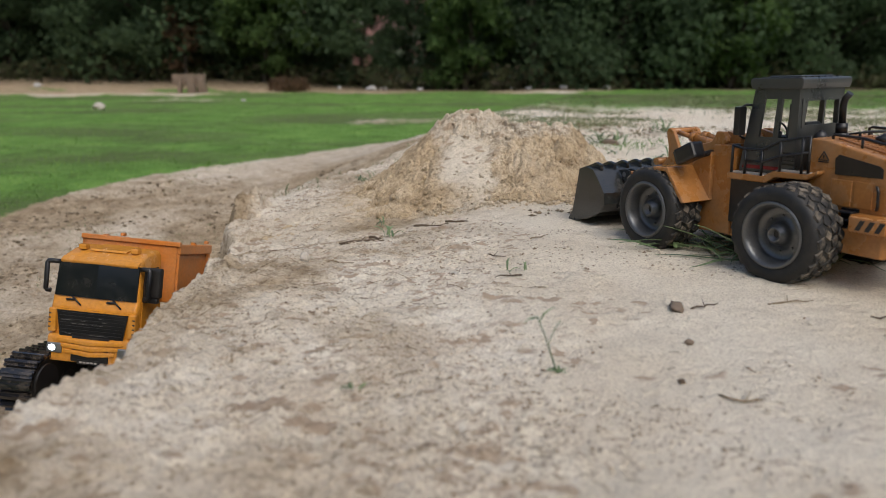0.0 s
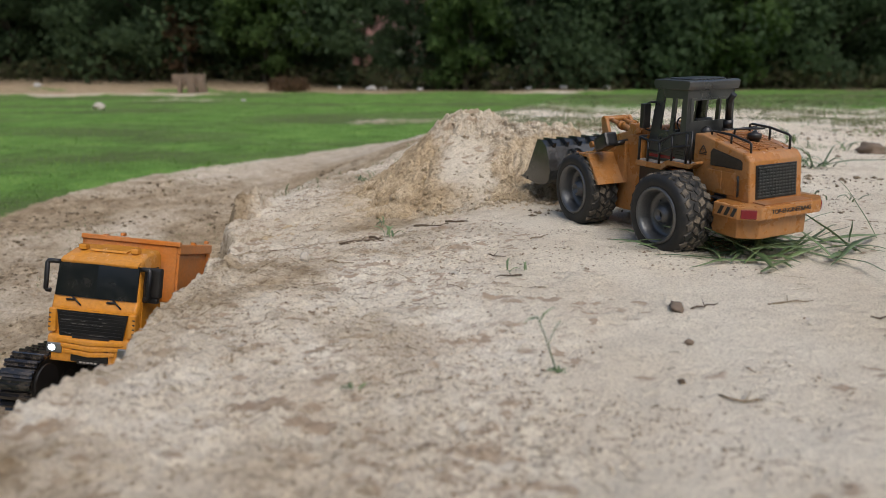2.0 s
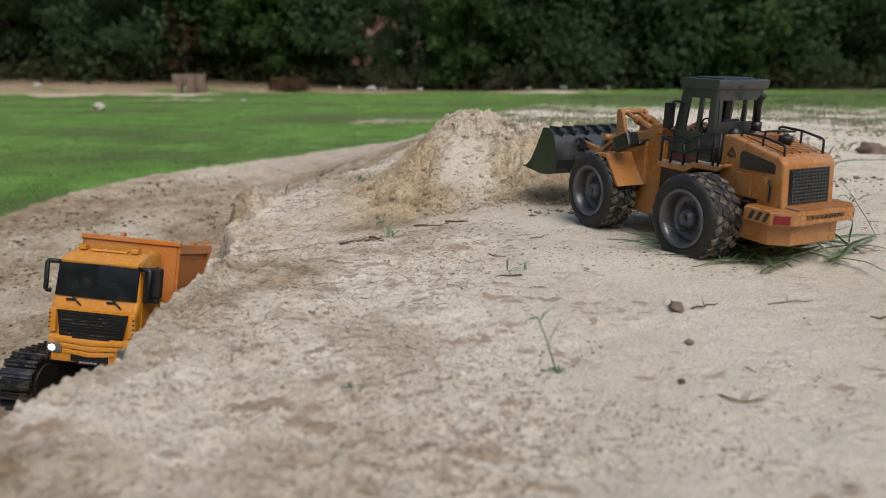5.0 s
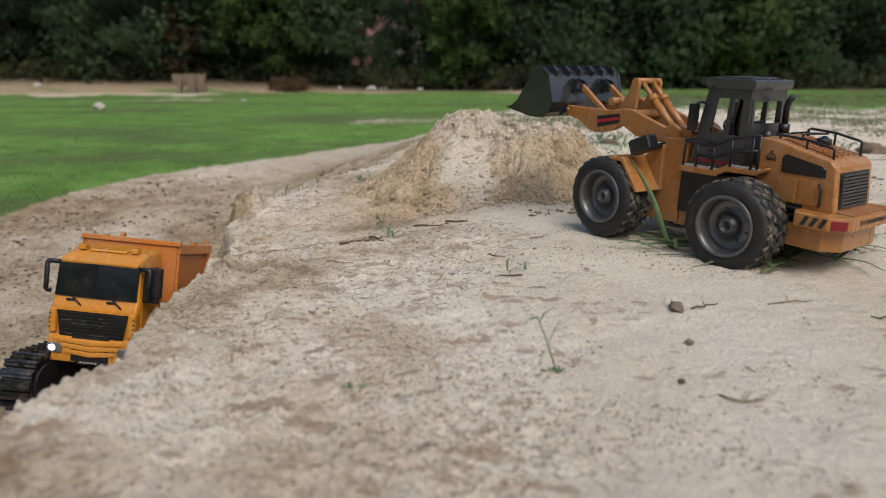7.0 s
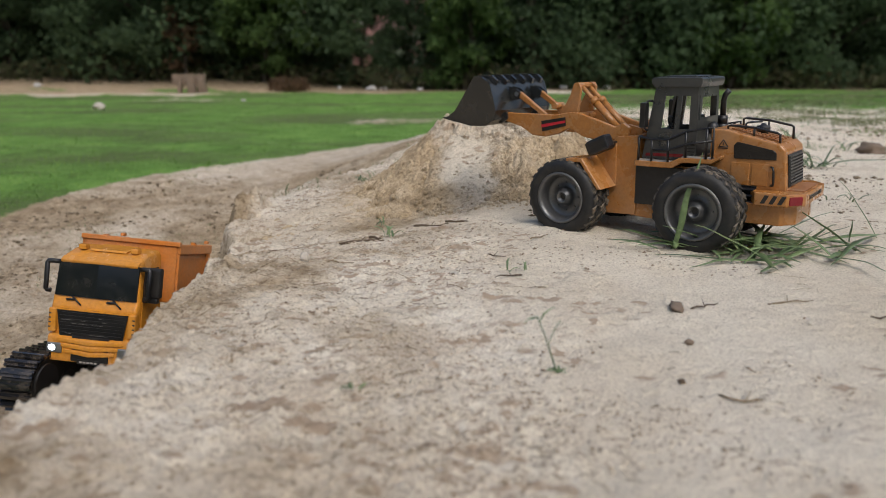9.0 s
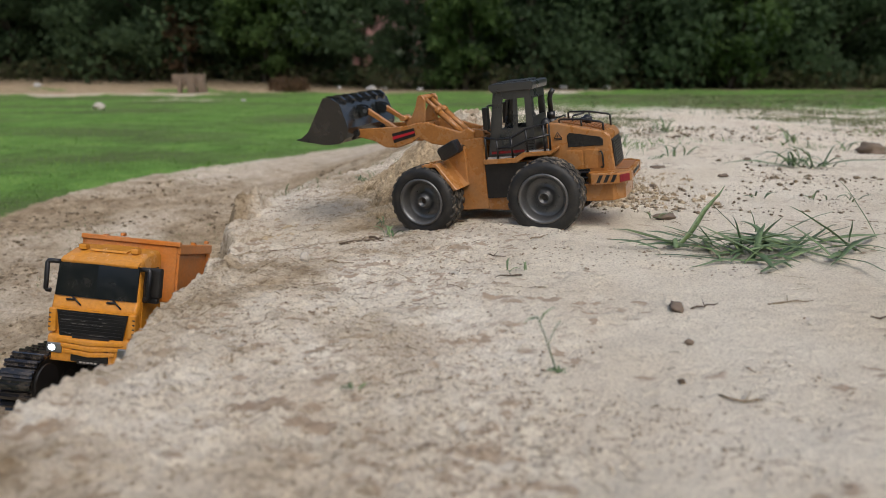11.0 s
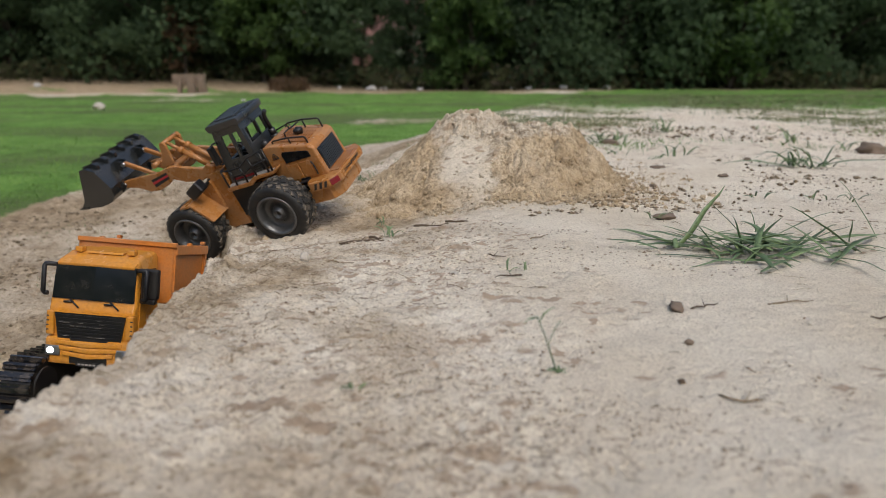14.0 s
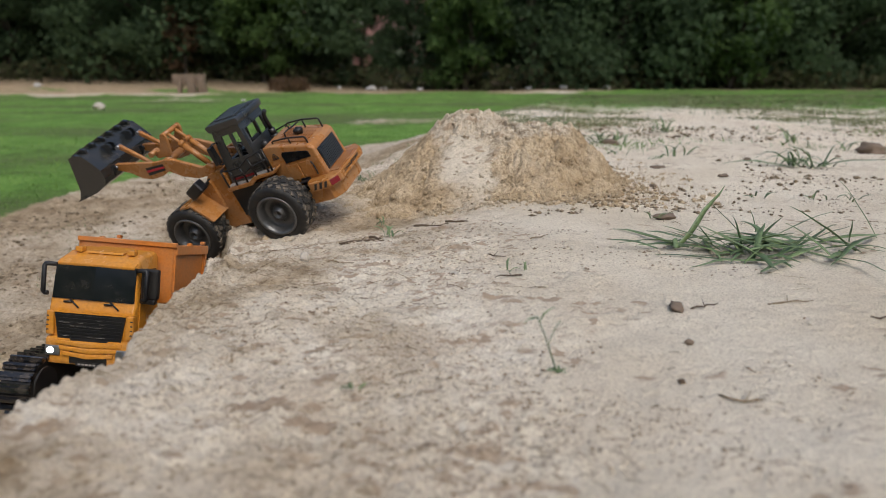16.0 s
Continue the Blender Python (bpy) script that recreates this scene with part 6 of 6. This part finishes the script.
def scatter_turf():
    g = np.random.default_rng(21)

    def cast(name, n, tx, ry, height, mat, label, accept, lie=0.35):
        y = np.exp(g.uniform(math.log(ry[0]), math.log(ry[1]), n))
        x = g.uniform(tx[0], tx[1], n) * y
        keep = accept(x, y, g.uniform(0, 1, n))
        x, y = x[keep], y[keep]
        n = len(x)
        z = ground_height(x, y)
        a = g.uniform(0, math.tau, n)
        h = height * np.exp(g.normal(0, 0.35, n)) * (0.7 + 0.12 * y)
        w = h * 0.10
        lx, ly = g.normal(0, lie, n) * h, g.normal(0, lie, n) * h
        bx, by = np.cos(a) * w, np.sin(a) * w
        v = np.stack([np.stack([x - bx, y - by, z - 0.002], 1), np.stack([x + bx, y + by, z - 0.002], 1), np.stack([x + lx * 0.45 + bx * 0.7, y + ly * 0.45 + by * 0.7, z + h * 0.6], 1), np.stack([x + lx, y + ly, z + h], 1)], 1).reshape(-1, 3)
        f = np.arange(n * 4).reshape(-1, 4)
        tagged(new(name, raw_mesh(name, v, f, mat)), label, "grass", kind="stuff")

    cast("turf", 120000, (-0.75, 0.75), (1.5, 9.3), 0.0062, MAT_LAWN, "short bright green turf on the flat", lambda x, y, r: turf_mask(x, y) + 0.9 * fbm(x, y, 3.0, 3, 0.6, 8) > 0.25 + 0.5 * r)
    cast("sparse_weeds", 150000, (-0.05, 0.8), (1.35, 7.5), 0.0062, MAT_WEED, "sparse dull weeds thinning out over bare sand",
         lambda x, y, r: (fbm(x, y, 2.2, 4, 0.6, 44) + 0.5 * fbm(x, y, 11.0, 3, 0.6, 46) + 0.52 * smooth(1.8, 3.2, y) > 0.12 + 0.62 * r) & (x - bank_edge(x, y) > 0.05), 1.0)
    cast("flat_weeds", 5000, (-0.75, -0.1), (1.0, 2.6), 0.006, MAT_WEED, "tiny weeds scattered over the lower sand flat",
         lambda x, y, r: (x - bank_edge(x, y) < -0.08) & (fbm(x, y, 5.0, 3, 0.6, 48) > 0.22))
    cast("edge_weeds", 3000, (-0.5, 0.05), (1.25, 2.4), 0.008, MAT_WEED, "thin weeds where the sand meets the turf",
         lambda x, y, r: (np.abs(x - bank_edge(x, y) - 0.02) < 0.16 * r) & (fbm(x, y, 6.0, 3, 0.6, 45) > 0.0))


build_woods()
build_house()
build_ruin()
build_plants()
build_twigs()
scatter_crumbs()
scatter_straw()
scatter_turf()
rock("stone", "small pale stone half sunk in sand", "stone", (-0.129, 0.650), (0.009, 0.008, 0.012), 1.0)
rock("stone", "brown clod of earth on sand", "stone", (0.175, 0.512), (0.020, 0.010, 0.006), 2.0, MAT_CONCRETE)
rock("stone", "small dark pebble on sand", "stone", (0.143, 0.399), (0.005, 0.004, 0.004), 3.0, MAT_TWIG)
rock("stone", "brown earth lump beside dry weeds", "stone", (0.925, 1.56), (0.055, 0.05, 0.035), 4.0, MAT_CONCRETE)
rock("stone", "brown earth lump on sand", "stone", (0.275, 0.875), (0.030, 0.016, 0.009), 5.0, MAT_CONCRETE)
rock("stone", "small brown pebble on sand", "stone", (0.165, 0.452), (0.006, 0.006, 0.005), 6.0, MAT_CONCRETE)
rock("rock", "pale rock lying on green turf", "rock", (-2.70, 5.75), (0.12, 0.09, 0.065), 7.0)
for k, (x, y, s) in enumerate(((0.39, 1.70, 0.030), (0.385, 1.29, 0.016), (0.47, 1.20, 0.012), (0.60, 1.42, 0.014), (0.33, 1.12, 0.010))):
    rock("clod", "brown clod of earth held by weed roots", "clod", (x, y), (s * 1.6, s, s * 0.6), 30.0 + k, MAT_CONCRETE, 0.3, "clods on the bank")
for k, (x, y, s) in enumerate(((-0.99, 10.2, 0.15), (-1.45, 10.3, 0.09), (-0.32, 10.1, 0.10), (0.95, 10.0, 0.09), (1.15, 9.9, 0.10), (1.62, 9.9, 0.13), (2.2, 9.9, 0.14), (-5.6, 10.2, 0.14), (-0.85, 10.4, 0.12), (-1.9, 7.0, 0.05))):
    rock("litter", "scrap of pale litter by the woods", "litter", (x, y), (s, s * 0.7, s * 0.45), 10.0 + k, MAT_LITTER, 0.2, "litter along the woods")


# one long blade that the loader pushes about
def build_loose_blade():
    root = tagged(new("long_grass"), "single broad green grass blade standing in sand", "grass")
    ob = new("blade", blade_mesh(0.104, 0.0082, 0.08, 901))
    ob.parent = root
    return root


loose_blade = build_loose_blade()


# ---- everything that moves ----
def glide(ts, vs, t):
    """Monotone cubic through (ts, vs)."""
    i = int(np.clip(np.searchsorted(ts, t, "right") - 1, 0, len(ts) - 2))

    def slope(k):
        if k <= 0 or k >= len(ts) - 1:
            return 0.0
        a = (vs[k] - vs[k - 1]) / (ts[k] - ts[k - 1])
        b = (vs[k + 1] - vs[k]) / (ts[k + 1] - ts[k])
        return 0.0 if a * b <= 0 else 2 * a * b / (a + b)

    h = ts[i + 1] - ts[i]
    u = min(max((t - ts[i]) / h, 0.0), 1.0)
    return ((1 + 2 * u) * (1 - u) ** 2 * vs[i] + u * (1 - u) ** 2 * h * slope(i) + u * u * (3 - 2 * u) * vs[i + 1] + u * u * (u - 1) * h * slope(i + 1))


def motions():
    # seconds, x, y, z, yaw, pitch, roll, hinge of the loader
    rows = [(0, 0.3463, 0.6286, 0.0037, 118.90, 1.47, -0.65, -2.00), (0.5, 0.3355, 0.6442, 0.0030, 118.52, -0.08, -0.42, -3.50), (0.7, 0.3152, 0.6849, 0.0010, 116.95, -0.63, -0.42, -3.50), (0.85, 0.2999, 0.7156, -0.0006, 115.77, -1.05, -0.41, -3.50), (1, 0.2904, 0.7346, -0.0015, 115.04, -1.30, -0.41, -3.50), (1.5, 0.2851, 0.7403, -0.0014, 114.63, -1.14, -1.63, -3.60), (2, 0.2851, 0.7403, -0.0014, 114.63, -1.14, -1.63, -3.60), (2.1, 0.2865, 0.7377, -0.0013, 114.77, -1.17, -1.48, -3.40), (2.35, 0.2987, 0.7139, -0.0008, 115.97, -1.46, -0.12, -1.50), (2.5, 0.2987, 0.7139, -0.0008, 115.97, -1.46, -0.12, -1.50), (4, 0.2980, 0.7123, -0.0012, 115.80, -1.81, 0.18, -1.50), (4.7, 0.2980, 0.7123, -0.0012, 115.80, -1.81, 0.18, -1.50), (6.3, 0.3064, 0.6997, 0.0006, 117.96, -2.13, -0.70, -2.40), (6.5, 0.3173, 0.6894, -0.0011, 124.57, -2.33, 0.44, -2.60), (7, 0.3160, 0.6872, -0.0010, 126.97, -2.28, 0.62, -3.00), (7.6, 0.3160, 0.6872, -0.0010, 126.97, -2.28, 0.62, -3.00), (8, 0.3132, 0.6915, -0.0019, 126.94, -2.56, 0.80, -3.20), (8.5, 0.2839, 0.7448, 0.0014, 131.52, 0.65, -0.70, -0.80), (9, 0.2953, 0.7579, 0.0018, 141.46, 0.89, -0.60, -2.40), (9.2, 0.2966, 0.7622, 0.0027, 142.01, 0.63, -1.17, -2.40), (10.4, 0.2233, 0.8129, 0.0027, 148.55, 3.55, -1.62, -3.80), (11.3, 0.0871, 0.9070, -0.0030, 160.67, 6.50, -2.45, -5.04), (11.5, 0.0099, 0.9481, -0.0174, 160.77, 5.50, -2.20, -6.00), (12, -0.1052, 0.9880, -0.0234, 161.09, 6.94, -3.40, -4.53), (12.5, -0.1606, 1.0219, -0.0295, 163.26, 6.65, -9.40, -3.90), (12.8, -0.1827, 1.0117, -0.0205, 159.01, 15.67, -20.0, -2.40), (13, -0.1847, 1.0108, -0.0197, 158.64, 16.46, -20.9, -2.26), (16, -0.1847, 1.0108, -0.0197, 158.64, 16.46, -20.9, -2.26)]
    # seconds, lift angle, bucket angle
    arm_rows = [(0.0, 33.0, -10.5), (0.5, 33.0, -12.0), (1.0, 32.0, -24.0), (1.5, 31.4, -27.0), (4.2, 31.4, -27.0), (4.6, 31.4, -27.0), (6.0, 1.5, 0.0), (6.3, 0.0, 0.0), (12.5, -1.5, -0.5), (12.8, -1.8, 5.8), (14.5, -1.8, 5.8), (14.7, 1.5, 0.0), (15.0, 7.6, -7.0), (15.3, 2.0, 0.5), (15.5, -1.8, 4.5), (15.8, -9.0, 21.0), (16.0, -12.3, 28.0)]
    ts = [r[0] for r in rows]
    cols = list(zip(*rows))
    ta = [r[0] for r in arm_rows]
    la, ba = [r[1] for r in arm_rows], [r[2] for r in arm_rows]
    times = [k / 10 for k in range(161)]
    body, front, arm, buck = [], [], [], []
    turns = {id(w): [] for _, _, w in loader_wheels}
    spin = {id(w): 0.0 for _, _, w in loader_wheels}
    last = {}
    for t in times:
        x, y, z, yaw, pit, rol, hinge = [glide(ts, c, t) for c in cols[1:]]
        base = pose(x, y, z, rol, pit, yaw)
        f = Matrix.Translation(PIVOT) @ pose(0, 0, 0, 0, 0, hinge)
        a = f @ Matrix.Translation(ARM - PIVOT) @ pose(0, 0, 0, 0, glide(ta, la, t), 0)
        b = a @ Matrix.Translation(PIN - ARM) @ pose(0, 0, 0, 0, glide(ta, ba, t), 0)
        body.append((t, base))
        front.append((t, f))
        arm.append((t, a))
        buck.append((t, b))
        for end, s, w in loader_wheels:
            hub = Vector((HUB[end], s * 0.0768, 0.0398))
            if end == "rear":
                m = Matrix.Translation(hub)
            else:
                m = f @ Matrix.Translation(hub - PIVOT)
            p = (base @ m).translation
            fwd = (base @ m).to_3x3() @ Vector((1, 0, 0))
            if id(w) in last:
                spin[id(w)] += (p - last[id(w)]).dot(fwd) / TYRE_R
            last[id(w)] = p
            turns[id(w)].append((t, m @ Matrix.Rotation(spin[id(w)], 4, "Y")))
    walk(loader, body)
    walk(loader_front, front)
    walk(loader_arm, arm)
    walk(loader_bucket, buck)
    for _, _, w in loader_wheels:
        walk(w, turns[id(w)])
    rest = pose(-0.3466, 0.6640, -0.1191, -5.095, -11.363, -92.336)
    shoved = pose(-0.3485, 0.6650, -0.1216, -4.2, -11.2, -92.0)
    walk(truck, [(0.0, rest), (12.6, rest), (12.9, shoved), (16.0, shoved)])
    foot = (0.2315, 0.7045, -0.002)
    walk(loose_blade, [(t, pose(*foot, 0, -rise, head) @ pose(0, 0, 0, 70)) for t, rise, head in ((0.0, 38.1, 38.8), (0.3, 36, 40), (1.0, 20, 60), (5.0, 20, 60), (6.3, 60, 150), (6.8, 66, 165), (8.0, 66, 165), (8.5, 84, 90), (8.9, 80, 5), (9.3, 80, 5), (11.0, 38.1, 38.8), (12.0, 38.1, 38.8), (16.0, 38.1, 38.8))])


motions()
